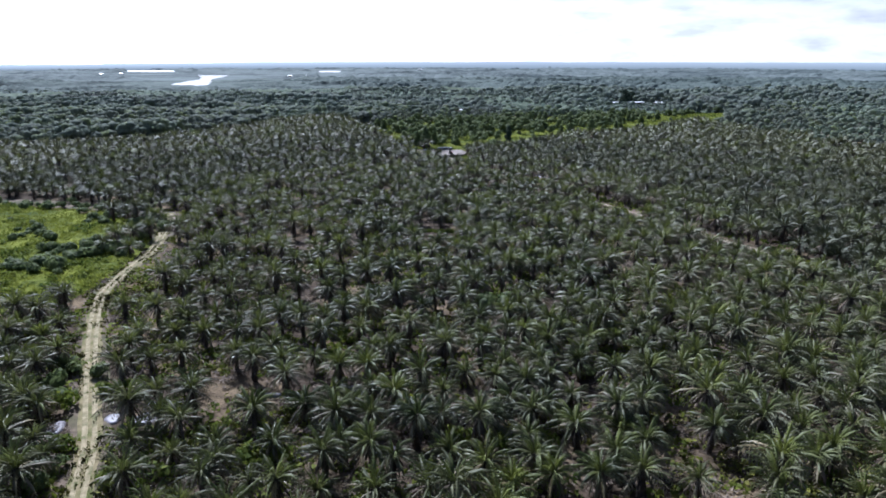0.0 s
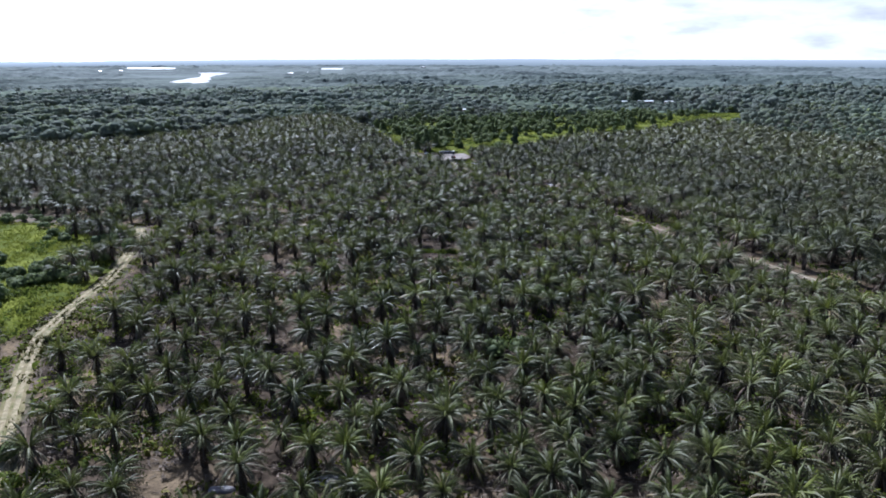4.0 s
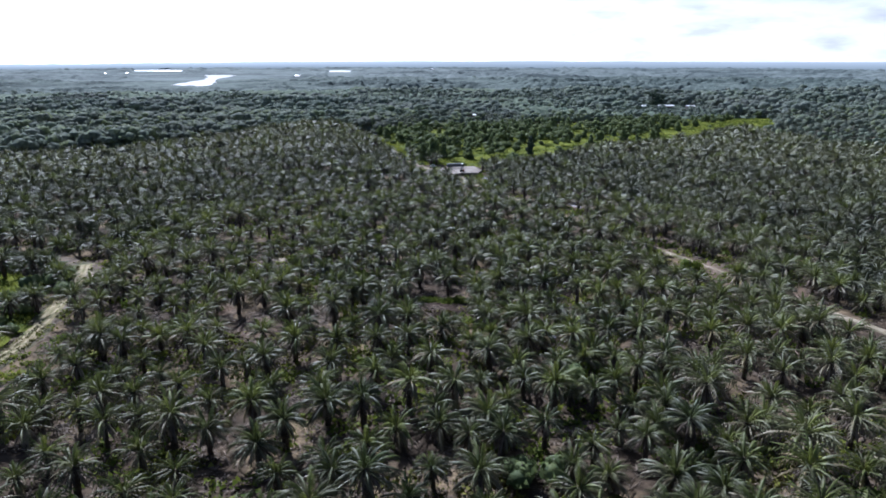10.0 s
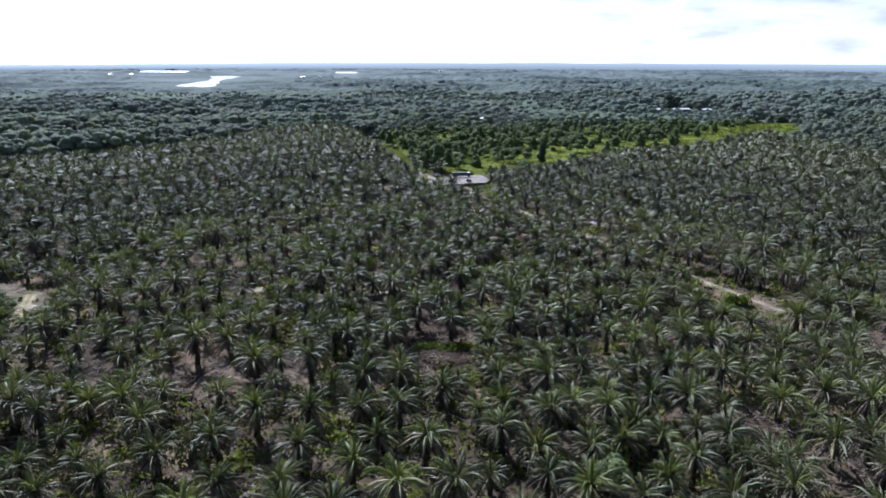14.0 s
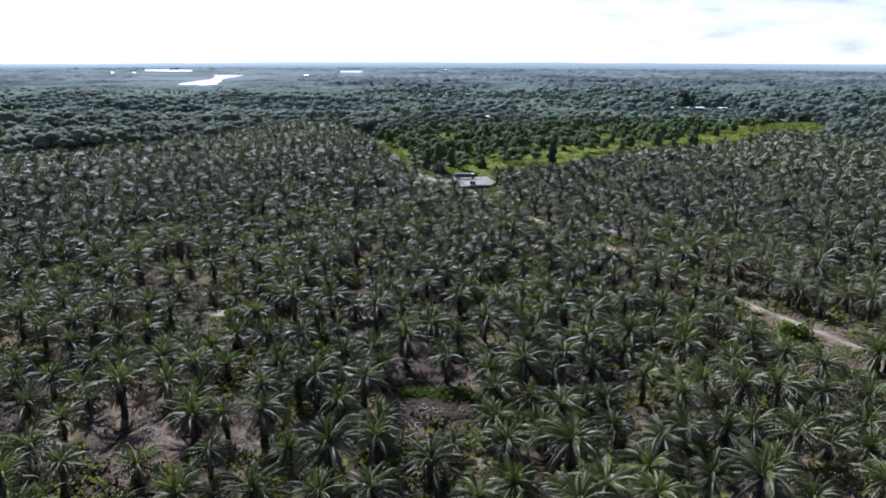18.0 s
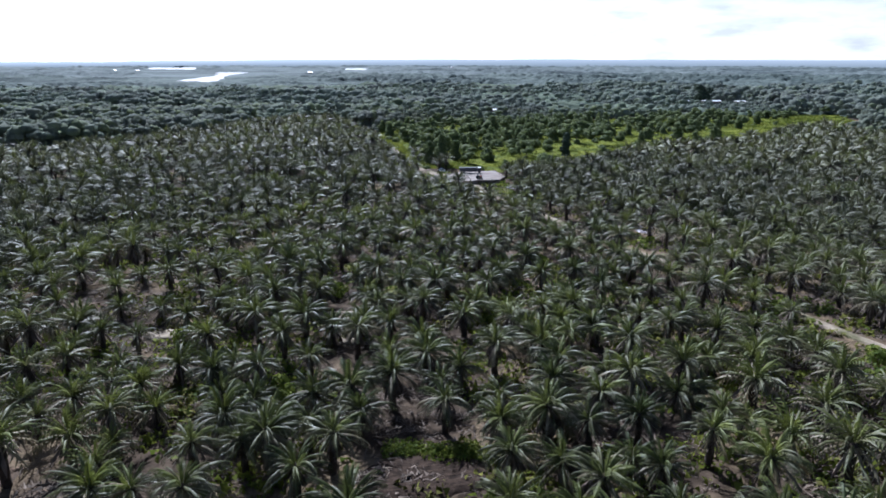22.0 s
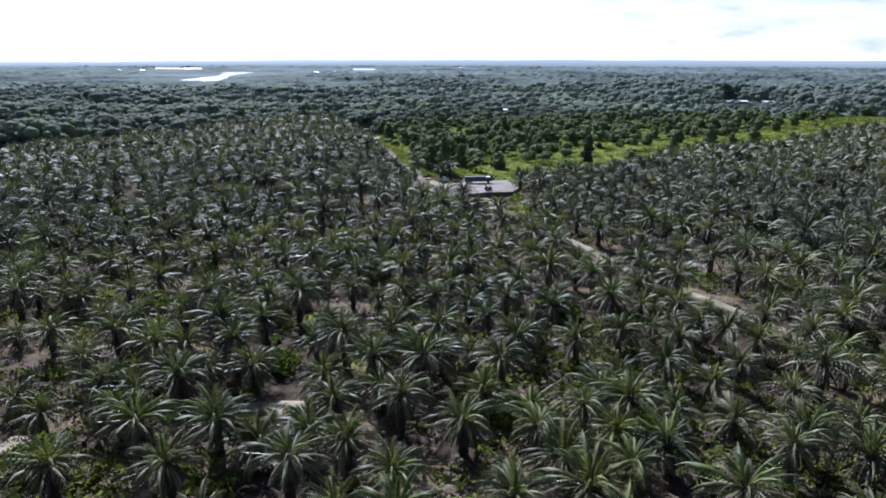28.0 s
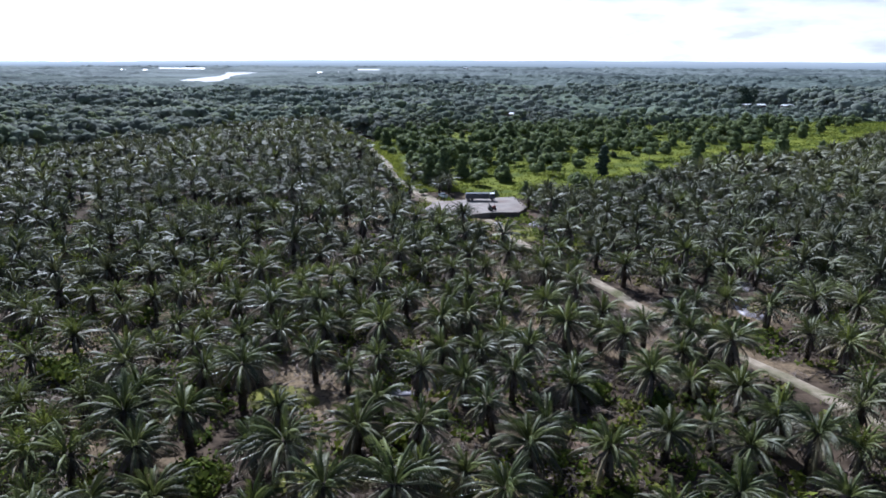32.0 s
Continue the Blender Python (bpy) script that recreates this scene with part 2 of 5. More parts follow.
def sheet_mesh(name, verts, tris, mats, which=None):
    """A mesh from arrays of triangles."""
    verts, tris = np.asarray(verts, np.float32), np.asarray(tris, np.int32)
    me = bpy.data.meshes.new(name)
    me.vertices.add(len(verts))
    me.vertices.foreach_set("co", verts.ravel())
    me.loops.add(tris.size)
    me.loops.foreach_set("vertex_index", tris.ravel())
    me.polygons.add(len(tris))
    me.polygons.foreach_set("loop_start", np.arange(0, tris.size, 3, dtype=np.int32))
    for m in mats:
        me.materials.append(m)
    if which is not None:
        me.polygons.foreach_set("material_index", np.asarray(which, np.int32))
    me.update(calc_edges=True)
    return me


def stuff(name, verts, tris, mats, label, category, which=None):
    return tagged(new(name, sheet_mesh(name, verts, tris, mats, which)), label, category, kind="stuff")


def part(name, bm, mat, parent, label=""):
    me = bm if isinstance(bm, bpy.types.Mesh) else bpy.data.meshes.new(name)
    if me is not bm:
        bm.to_mesh(me)
        bm.free()
        me.materials.append(mat)
    ob = new(name, me)
    ob.parent = parent
    return tagged(ob, label)


def box(sx, sy, sz, at=(0, 0, 0), bevel=0.04, bm=None):
    """A bevelled block with its base centre at at."""
    own = bmesh.new()
    bmesh.ops.create_cube(own, size=1, matrix=Matrix.Translation((at[0], at[1], at[2] + sz / 2)) @ Matrix.Diagonal((sx, sy, sz, 1)))
    if bevel:
        bmesh.ops.bevel(own, geom=own.edges[:], offset=bevel, segments=2, affect="EDGES")
    if bm is None:
        return own
    me = bpy.data.meshes.new("join")
    own.to_mesh(me)
    bm.from_mesh(me)
    own.free()
    bpy.data.meshes.remove(me)
    return bm


def rod(r1, r2, depth, m, seg=12):
    bm = bmesh.new()
    bmesh.ops.create_cone(bm, cap_ends=True, segments=seg, radius1=r1, radius2=r2, depth=depth, matrix=m)
    return bm


def inside(poly, x, y):
    """Which of the points lie in the polygon."""
    x, y = np.asarray(x), np.asarray(y)
    hit = np.zeros(x.shape, bool)
    for (x0, y0), (x1, y1) in zip(poly, poly[1:] + poly[:1]):
        cross = ((y0 > y) != (y1 > y)) & (x < (x1 - x0) * (y - y0) / (y1 - y0 + 1e-9) + x0)
        hit ^= cross
    return hit


def off_line(line, x, y):
    """Distance of the points from a bent line."""
    x, y = np.asarray(x, float), np.asarray(y, float)
    best = np.full(x.shape, 1e9)
    for (x0, y0), (x1, y1) in zip(line, line[1:]):
        dx, dy = x1 - x0, y1 - y0
        s = np.clip(((x - x0) * dx + (y - y0) * dy) / (dx * dx + dy * dy), 0, 1)
        best = np.minimum(best, np.hypot(x - x0 - s * dx, y - y0 - s * dy))
    return best


def wander(x, y, scale):
    """Smooth variation from -1 to 1 over the plan."""
    return np.array([noise.noise(Vector((a * scale, b * scale, 3.7))) for a, b in zip(np.ravel(x), np.ravel(y))]).reshape(np.shape(x))


# ---- the plan ----
TRACK_WEST = [(-2, -40), (-18, 0), (-31, 29), (-44, 58), (-57, 87), (-62, 100), (-72, 120), (-86, 148), (-95, 168), (-99, 179), (-102, 200), (-103, 221), (-108, 242), (-114, 264), (-121, 282)]
TRACK_EAST = [(4, 450), (7, 442), (13, 425), (19, 411), (30, 390), (35, 378), (41, 364), (49, 352), (55, 342), (66, 321), (77, 297), (87, 278), (99, 251), (112, 225), (122, 203), (138, 168), (155, 131), (172, 94), (190, 56)]
TRACK_NORTH = [(-10, 464), (-15, 476), (-23, 493), (-36, 523), (-45, 561), (-66, 623), (-100, 700), (-136, 776)]
VERGE = [(-104, 228), (-96, 228), (-88, 205), (-81, 184), (-82, 160), (-100, 185)]   # low ground on the east side of the west track
BREAK_EAST = [(69, 298), (86, 283), (83, 267), (77, 262), (66, 282)]   # thin spots in the palms beside the east track
BREAK_LOW = [(97, 246), (115, 224), (112, 204), (101, 206), (95, 230)]
BREAK_UPPER = [(29, 384), (37, 372), (34, 361), (29, 363), (26, 376)]
BREAK_MIDDLE = [(46, 352), (54, 343), (51, 333), (46, 336), (44, 344)]
HEADLAND = [(-112, 274), (-134, 286), (-156, 293), (-200, 306), (-260, 318)]
FIELD_WEST = [(-300, 322), (-218, 305), (-197, 297), (-153, 284), (-124, 262), (-110, 236), (-105, 201), (-104, 180), (-108, 170), (-122, 166), (-180, 158), (-300, 170)]
FIELD_NORTH = [(-44, 561), (-28, 522), (-15, 499), (1, 486), (32, 484), (64, 513), (87, 542), (164, 582), (246, 669), (330, 760), (352, 830), (250, 810), (140, 770), (40, 730), (-20, 705), (-62, 690), (-66, 650), (-52, 600)]
PALM_LAND = [(-700, 380), (-420, 440), (-330, 490), (-262, 515), (-215, 560), (-192, 625), (-165, 690), (-128, 735), (-104, 716), (-68, 640), (-48, 575), (-36, 540), (-12, 500), (2, 484), (32, 482), (64, 511), (87, 540), (164, 580), (255, 690), (280, 560), (312, 461), (560, 430), (560, 10), (-700, 10)]
YARD = [(-17, 473), (-14, 459), (2, 449), (16, 457), (14, 479), (-4, 473)]
YARD_FRONT = [(2, 457), (22, 458), (22, 447), (18, 440), (20, 420), (11, 420), (5, 446)]
RIVER = [(-691, 1702), (-640, 1672), (-599, 1644), (-581, 1677), (-667, 1935), (-754, 2234), (-770, 2380), (-790, 2440), (-805, 2520), (-835, 2600), (-888, 2660), (-955, 2640), (-850, 2380), (-765, 2120), (-723, 1888)]
LAKE_FAR = [(-1566, 3330), (-1275, 3200), (-1412, 3580), (-1750, 3740)]
LAKE_MID = [(-572, 3130), (-473, 3130), (-523, 3500), (-633, 3500)]


def winding(poly, reach):
    """A shoreline with small bays between the given corners."""
    out = []
    for k, (ax, ay) in enumerate(poly):
        bx, by = poly[(k + 1) % len(poly)]
        for s in range(5):
            x, y = ax + (bx - ax) * s / 5, ay + (by - ay) * s / 5
            out.append((x + reach * noise.noise(Vector((x * 0.02, y * 0.012, 1.0))), y + 2 * reach * noise.noise(Vector((x * 0.02, y * 0.012, 7.0)))))
    return out


RIVER, LAKE_FAR, LAKE_MID = winding(RIVER, 16), winding(LAKE_FAR, 25), winding(LAKE_MID, 20)


def wedge(x, y, margin=40):
    """Ground that the flight can see."""
    return np.abs(np.asarray(x) + 0.03 * np.asarray(y)) < 0.74 * np.asarray(y) + margin


# ---- ground ----
def ground_sheet():
    edge = np.concatenate([np.linspace(-4900, -700, 8), np.linspace(-620, 620, 125), np.linspace(700, 4900, 8)])
    ey = np.concatenate([np.linspace(-4900, -100, 8), np.linspace(-20, 900, 93), np.linspace(1000, 4900, 10)])
    gx, gy = np.meshgrid(edge, ey)
    near = (np.abs(gx) < 640) & (gy > -40) & (gy < 880)
    z = np.where(near, 0.25 * wander(gx, gy, 0.045) - 0.25, -0.3)
    nx, ny = len(edge), len(ey)
    i = (np.arange(ny - 1)[:, None] * nx + np.arange(nx - 1)[None]).ravel()
    tris = np.concatenate([np.stack([i, i + 1, i + nx + 1], 1), np.stack([i, i + nx + 1, i + nx], 1)])
    verts = np.stack([gx.ravel(), gy.ravel(), z.ravel()], 1)
    ob = new("ground", sheet_mesh("ground", verts, tris, [M_SOIL]))
    for p in ob.data.polygons:
        p.use_smooth = True
    return tagged(ob, "brown plantation soil with litter and weeds", "ground", kind="structure")


ground_sheet()


def ribbon(name, line, width, mat, label, category, z=0.06, seed=1.0):
    """A track with wandering edges, crowned in the middle, its shoulders let into the ground."""
    pts = [Vector((*p, 0)) for p in line]
    fine = []
    for k in range(len(pts) - 1):
        a, b, c, d = pts[max(k - 1, 0)], pts[k], pts[k + 1], pts[min(k + 2, len(pts) - 1)]
        steps = max(2, int((c - b).length / 2.5))
        for s in range(steps):
            t = s / steps
            fine.append(0.5 * ((2 * b) + (c - a) * t + (2 * a - 5 * b + 4 * c - d) * t * t + (3 * b - a - 3 * c + d) * t ** 3))
    fine.append(pts[-1])
    prof = ((-0.62, -0.5), (-0.5, 0.0), (-0.3, -0.05), (0.0, 0.03), (0.3, -0.05), (0.5, 0.0), (0.62, -0.5))
    verts, tris = [], []
    for k, p in enumerate(fine):
        way = (fine[min(k + 1, len(fine) - 1)] - fine[max(k - 1, 0)]).normalized()
        side = Vector((way.y, -way.x, 0))
        for j, (u, h) in enumerate(prof):
            w = width * (1 + 0.22 * noise.noise(Vector((k * 0.35, seed + (u > 0) * 9, 0))))
            q = p + side * (u * w)
            verts.append((q.x, q.y, z + h))
        if k:
            for j in range(len(prof) - 1):
                a = (k - 1) * 7 + j
                tris += [(a, a + 1, a + 8), (a, a + 8, a + 7)]
    return tagged(new(name, sheet_mesh(name, verts, tris, [mat])), label, category, kind="structure")


ribbon("track_shoulder", TRACK_WEST, 6.5, M_SOIL_DARK, "bare brown earth along the dirt track", "bare soil", z=0.0, seed=3)
ribbon("headland", HEADLAND, 9.0, M_SOIL_DARK, "bare brown strip between the meadow and the palms", "bare soil", z=0.02, seed=41)
ribbon("track_west", TRACK_WEST, 4.0, M_TRACK, "rutted yellowish dirt track with grass in the middle", "track", seed=1)
for shift, seed in ((-0.78, 21), (0.78, 27)):
    ribbon("wheel_rut", [(px + shift, py + 0.35 * shift) for px, py in TRACK_WEST], 0.95, M_RUT, "pale worn wheel rut of the dirt track", "track", z=0.10, seed=seed)
ribbon("track_east", TRACK_EAST, 2.2, M_SAND, "pale sandy farm track between the oil palms", "track", seed=5)
ribbon("track_verge", TRACK_NORTH[2:], 15.0, M_GRASS, "bright green grass verge along the gravel track", "grass", z=0.0, seed=13)
ribbon("track_north", TRACK_NORTH, 4.6, M_SAND, "pale gravel track along the edge of the plantation", "track", seed=9)


def blob_patch(name, cx, cy, rx, ry, mat, label, category, z=0.05, turn=0.0, kind="structure", skirt=0.4, rough=0.35):
    """A flat patch with an uneven rim."""
    verts, tris, n = [(cx, cy, z)], [], 36
    for ring, fall in ((0.6, 0.0), (1.0, 0.0), (1.12, -skirt)):
        for k in range(n):
            a = 2 * math.pi * k / n
            r = ring * (1 + rough * noise.noise(Vector((math.cos(a) * 1.3 + cx, math.sin(a) * 1.3 + cy, 0.5))))
            x, y = rx * r * math.cos(a), ry * r * math.sin(a)
            verts.append((cx + x * math.cos(turn) - y * math.sin(turn), cy + x * math.sin(turn) + y * math.cos(turn), z + fall))
    for k in range(n):
        j = (k + 1) % n
        tris.append((0, 1 + k, 1 + j))
        for b in (1, 1 + n):
            tris += [(b + k, b + n + k, b + n + j), (b + k, b + n + j, b + j)]
    return tagged(new(name, sheet_mesh(name, verts, tris, [mat])), label, category, kind=kind)


def field_sheet(name, poly, mat, label, z=0.12):
    """A meadow sheet, cut to its outline in cells of four metres."""
    xs, ys = [p[0] for p in poly], [p[1] for p in poly]
    c = 4.0
    gx, gy = np.meshgrid(np.arange(min(xs), max(xs) + c, c), np.arange(min(ys), max(ys) + c, c))
    jx, jy = gx + 1.2 * wander(gx, gy, 0.11), gy + 1.2 * wander(gy, gx, 0.13)
    keep = inside(poly, jx + 5 * wander(gx, gy, 0.05), jy + 5 * wander(gy, gx, 0.05))
    z = np.where(keep, z + 0.22 * (1 + wander(gx, gy, 0.07)), -0.7)
    nx = gx.shape[1]
    cell = keep[:-1, :-1] | keep[1:, :-1] | keep[:-1, 1:] | keep[1:, 1:]
    r, q = np.nonzero(cell)
    i = r * nx + q
    tris = np.concatenate([np.stack([i, i + 1, i + nx + 1], 1), np.stack([i, i + nx + 1, i + nx], 1)])
    return tagged(new(name, sheet_mesh(name, np.stack([jx.ravel(), jy.ravel(), z.ravel()], 1), tris, [mat])), label, "meadow", kind="structure")


field_sheet("meadow_west", FIELD_WEST, M_GRASS, "bright green overgrown meadow beside the dirt track")
field_sheet("meadow_north", FIELD_NORTH, M_GRASS, "bright green scrubby meadow behind the palms")

# ponds and wet ditches: centre, half sizes, turn
for wx, wy, wrx, wry, wt in ((-56, 111, 3.6, 2.0, 0.5), (-57, 116, 2.0, 1.4, 0.2), (-63, 111, 1.4, 1.8, 0.2), (-72, 107, 1.4, 2.6, 0.1), (-35, 120, 2.2, 0.7, 0.0), (-66, 95, 1.0, 3.0, -0.2), (-42, 158, 3.0, 1.2, 0.3), (-10, 100, 2.2, 1.1, 0.4), (-17, 122, 3.2, 1.8, 0.0), (44, 380, 3.2, 2.0, -0.4), (57, 377, 2.2, 5.5, 0.15), (74, 369, 2.5, 1.6, 0.3), (-8, 338, 3.0, 1.8, 0.2), (7.5, 445, 1.6, 3.0, 0.4), (19.5, 446, 2.6, 3.2, 0.2), (24, 226, 2.2, 1.2, 0.2), (62, 392, 1.6, 3.0, 0.2)):
    blob_patch("pond", wx, wy, wrx, wry, M_WATER, "shallow pool of dark rainwater between the palms", "pond", z=0.03, turn=wt)
# bare and burnt patches
for wx, wy, wrx, wry, wt in ((-8, 368, 4.0, 7.0, 0.1), (-7, 348, 4.0, 8.0, 0.0), (17, 346, 4.5, 3.5, 0.3), (19, 322, 7.0, 3.5, -0.2), (-17, 323, 6.0, 3.0, 0.2), (-52, 342, 5.0, 3.0, 0.0), (-10, 405, 3.0, 7.0, 0.1), (90, 284, 6.0, 14.0, -0.55), (100, 262, 5.0, 9.0, -0.5), (-46, 138, 8.0, 5.0, 0.3), (-20, 132, 7.0, 4.0, 0.1), (-48, 230, 4.0, 9.0, 0.2), (-88, 300, 8.0, 4.0, 0.0), (-89, 242, 4.0, 5.0, 0.2), (-61, 240, 3.0, 6.0, 0.0), (-88, 196, 5.0, 7.0, 0.3), (20, 462, 5.0, 5.0, 0.3), (-24, 480, 5.0, 9.0, 0.5)):
    blob_patch("bare_patch", wx, wy, wrx, wry, M_DIRTWALL, "bare brown earth with litter between the palms", "bare soil", z=0.035, turn=wt, rough=0.8)
blob_patch("peat_patch", -2.5, 245.0, 8.0, 4.8, M_PEAT, "dark turned peat in a small clearing", "bare soil", z=0.05, turn=0.1)
for k in range(5):   # furrows across the turned peat
    ribbon("furrow", [(-9.0 + 0.5 * k, 241.3 + 1.1 * k), (-4, 241.9 + 1.2 * k), (3.5 - 0.3 * k, 243.4 + 1.1 * k)], 0.34, M_FURROW, "brown furrow ridge in the dark peat", "bare soil", z=0.07, seed=31 + k)
for wx, wy, wrx, wry, wt in ((-23.5, 300, 6.0, 2.2, 0.05), (-57, 288, 5.0, 2.0, 0.0), (-116, 271, 5.0, 3.0, -0.5), (6, 297, 3.0, 2.0, 0.2), (-19, 287, 3.0, 1.4, 0.1)):
    blob_patch("sand_patch", wx, wy, wrx, wry, M_SAND, "pale sandy bare patch between the palms", "bare soil", z=0.06, turn=wt, rough=0.7)
for wx, wy, wrx, wry in ((-1, 251, 5.5, 1.6), (-26, 334, 5.0, 4.0), (9, 300, 3.0, 3.0), (-26, 264, 4.0, 2.0), (-16, 315, 4.5, 3.5), (15, 433, 4.5, 6.5), (11, 443, 2.5, 4.0), (88, 419, 6.0, 4.0), (2, 315, 3.5, 2.0)):
    blob_patch("weed_patch", wx, wy, wrx, wry, M_WEED, "yellow-green weeds in a gap between the palms", "weeds", z=0.07)


# ---- oil palms ----
def frond_arrays(length, rise, droop, leaflets, leaf_len, leaf_wid, ribs=5, hang=0.38):
    """One frond that grows out along x and arches down: leaflet triangles on both sides of a three-sided rib. Returns vertices, triangles, and 0 for leaflet or 1 for rib."""
    n = 24
    s = np.linspace(0, 1, n + 1)
    ang = radians(rise) - radians(droop) * s ** 1.35
    px = np.concatenate([[0], np.cumsum(np.cos(ang[:-1]))]) * length / n
    pz = np.concatenate([[0], np.cumsum(np.sin(ang[:-1]))]) * length / n
    verts, tris, which = [], [], []
    for k in range(ribs):
        s0, s1 = k / ribs, (k + 1) / ribs
        ring = []
        for sv in (s0, s1):
            x, z = np.interp(sv, s, px), np.interp(sv, s, pz)
            r = 0.075 * (1 - sv) + 0.014
            ring.append([(x, -r, z), (x, r, z), (x, 0, z + r * 0.8)])
        b = len(verts)
        verts += ring[0] + ring[1]
        for j in range(3):
            q = (j + 1) % 3
            tris += [(b + j, b + q, b + 3 + q), (b + j, b + 3 + q, b + 3 + j)]
            which += [1, 1]
    for k in range(leaflets):
        sv = 0.14 + 0.86 * (k + 0.5) / leaflets
        x, z, a = np.interp(sv, s, px), np.interp(sv, s, pz), np.interp(sv, s, ang)
        tx, tz = math.cos(a), math.sin(a)
        ux, uz = -tz, tx
        size = leaf_len * (0.45 + 0.55 * math.sin(math.pi * min(1, sv * 0.85 + 0.12)))
        for side in (-1, 1):
            j1, j2 = rng.uniform(-0.15, 0.15), rng.uniform(-0.18, 0.18)
            f, d = 0.45 + 0.4 * sv + j1, hang + j2
            tip = (x + size * (f * tx - d * ux), side * size * 0.62, z + size * (f * tz - d * uz) - 0.08 * size)
            h = leaf_wid / 2
            b = len(verts)
            verts += [(x - h * tx, 0, z - h * tz), (x + h * tx, 0, z + h * tz), tip]
            tris.append((b, b + 1, b + 2) if side < 0 else (b + 1, b, b + 2))
            which.append(0)
    return np.array(verts, float), np.array(tris), np.array(which)


def ribbon_frond(length, rise, droop, steps, wide, hang=0.62):
    """A frond seen from afar: two leaf curtains that fall off a shared ridge, with notched edges."""
    verts, tris, x, z = [], [], 0.0, 0.0
    for k in range(steps + 1):
        s = k / steps
        a = radians(rise) - radians(droop) * s ** 1.35
        w = wide * (0.35 + 0.65 * math.sin(math.pi * min(1, 0.15 + 0.8 * s))) * (0.25 if k == steps else 1) * (0.7 if k % 2 and steps > 2 else 1.2) * rng.uniform(0.8, 1.2)
        ux, uz = -math.sin(a), math.cos(a)
        fx, fz = math.cos(a) * w * 0.5, math.sin(a) * w * 0.5
        verts += [(x, 0, z), (x + fx - ux * w * hang, -w * 0.62, z + fz - uz * w * hang), (x + fx - ux * w * hang, w * 0.62, z + fz - uz * w * hang)]
        x, z = x + math.cos(a) * length / steps, z + math.sin(a) * length / steps
    for k in range(steps):
        b = 3 * k
        tris += [(b, b + 1, b + 4), (b, b + 4, b + 3), (b, b + 5, b + 2), (b, b + 3, b + 5)]
    return np.array(verts, float), np.array(tris), np.zeros(len(tris), int)


FROND_KINDS = {  # length, rise, droop
    "spear": (3.6, 84, 22), "young": (4.4, 69, 68), "upper": (5.1, 51, 94), "middle": (5.4, 29, 90), "lower": (5.0, 0, 70), "dead": (3.7, -52, 30)}


def crown_plan(r):
    """The fronds of one crown: kind, turn about the trunk, lean, size."""
    out, turn = [], r.uniform(0, 6.28)
    for kind, count in (("spear", 2), ("young", r.integers(6, 10)), ("upper", r.integers(6, 10)), ("middle", r.integers(8, 12)), ("lower", r.integers(7, 12)), ("dead", r.integers(12, 18))):
        for _ in range(count):
            turn += 2.399 + r.uniform(-0.4, 0.4)
            out.append((kind, turn, r.normal(0, 10), r.uniform(0.66, 1.12)))
    return out


def turned(v, turn, lean, size):
    """Frond vertices leaned and turned about the trunk."""
    c, s = math.cos(-radians(lean)), math.sin(-radians(lean))
    x, y, z = v[:, 0] * size + 0.12, v[:, 1] * size, v[:, 2] * size
    x, z = x * c + z * s, -x * s + z * c
    y = y + 0.035 * math.sin(7.3 * turn) * x * np.abs(x)   # each frond bows a little to one side
    c, s = math.cos(turn), math.sin(turn)
    return np.stack([x * c - y * s, x * s + y * c, z], 1)


def trunk_arrays(height, rings, sides, r0=0.55, r1=0.52, shaggy=0.14):
    """A trunk rough with old leaf bases, swollen under the crown."""
    verts, tris = [], []
    for k in range(rings + 1):
        s = k / rings
        r = (r0 + (r1 - r0) * min(1, s * 3)) * (1 + 0.35 * max(0, s - 0.8) / 0.2)
        for j in range(sides):
            a = 2 * math.pi * (j + 0.5 * (k % 2)) / sides
            q = r + rng.uniform(-shaggy, shaggy)
            verts.append((q * math.cos(a), q * math.sin(a), s * height))
    for k in range(rings):
        for j in range(sides):
            a, b = k * sides + j, k * sides + (j + 1) % sides
            tris += [(a, b, b + sides), (a, b + sides, a + sides)]
    top = len(verts)
    verts.append((0, 0, height + 0.25))
    for j in range(sides):
        tris.append((rings * sides + j, rings * sides + (j + 1) % sides, top))
    return np.array(verts), np.array(tris)


def full_frond(length, rise, droop):
    """A near frond: a rib, two folded leaf curtains and a fringe of leaflet tips."""
    v0, t0, w0 = ribbon_frond(length, rise, droop, 6, 0.30 if rise < 40 else 0.24)
    v1, t1, w1 = frond_arrays(length, rise, droop, 16 if rise >= 0 else 6, 0.98, 0.17, 1, 0.60)
    return np.concatenate([v0, v1]), np.concatenate([t0, t1 + len(v0)]), np.concatenate([w0, w1])


FINE = {k: full_frond(L, r, d) for k, (L, r, d) in FROND_KINDS.items()}
FROND_MESH = {k: sheet_mesh("frond_" + k, v, t, [M_DEAD, M_DEAD] if k == "dead" else [{"spear": M_YOUNG, "young": M_YOUNG, "lower": M_OLD}.get(k, M_FROND), M_RIB], w) for k, (v, t, w) in FINE.items()}


def comb_frond(length, rise, droop):
    """A frond for the middle distance: a narrow ridge and coarse leaflets."""
    v0, t0, w0 = ribbon_frond(length, rise, droop, 3, 0.32 if rise < 40 else 0.25, 0.60)
    if rise < 0:
        return v0, t0, w0
    v1, t1, w1 = frond_arrays(length, rise, droop, 7, 1.0, 0.27, 0, 0.60)
    return np.concatenate([v0, v1]), np.concatenate([t0, t1 + len(v0)]), np.concatenate([w0, w1])


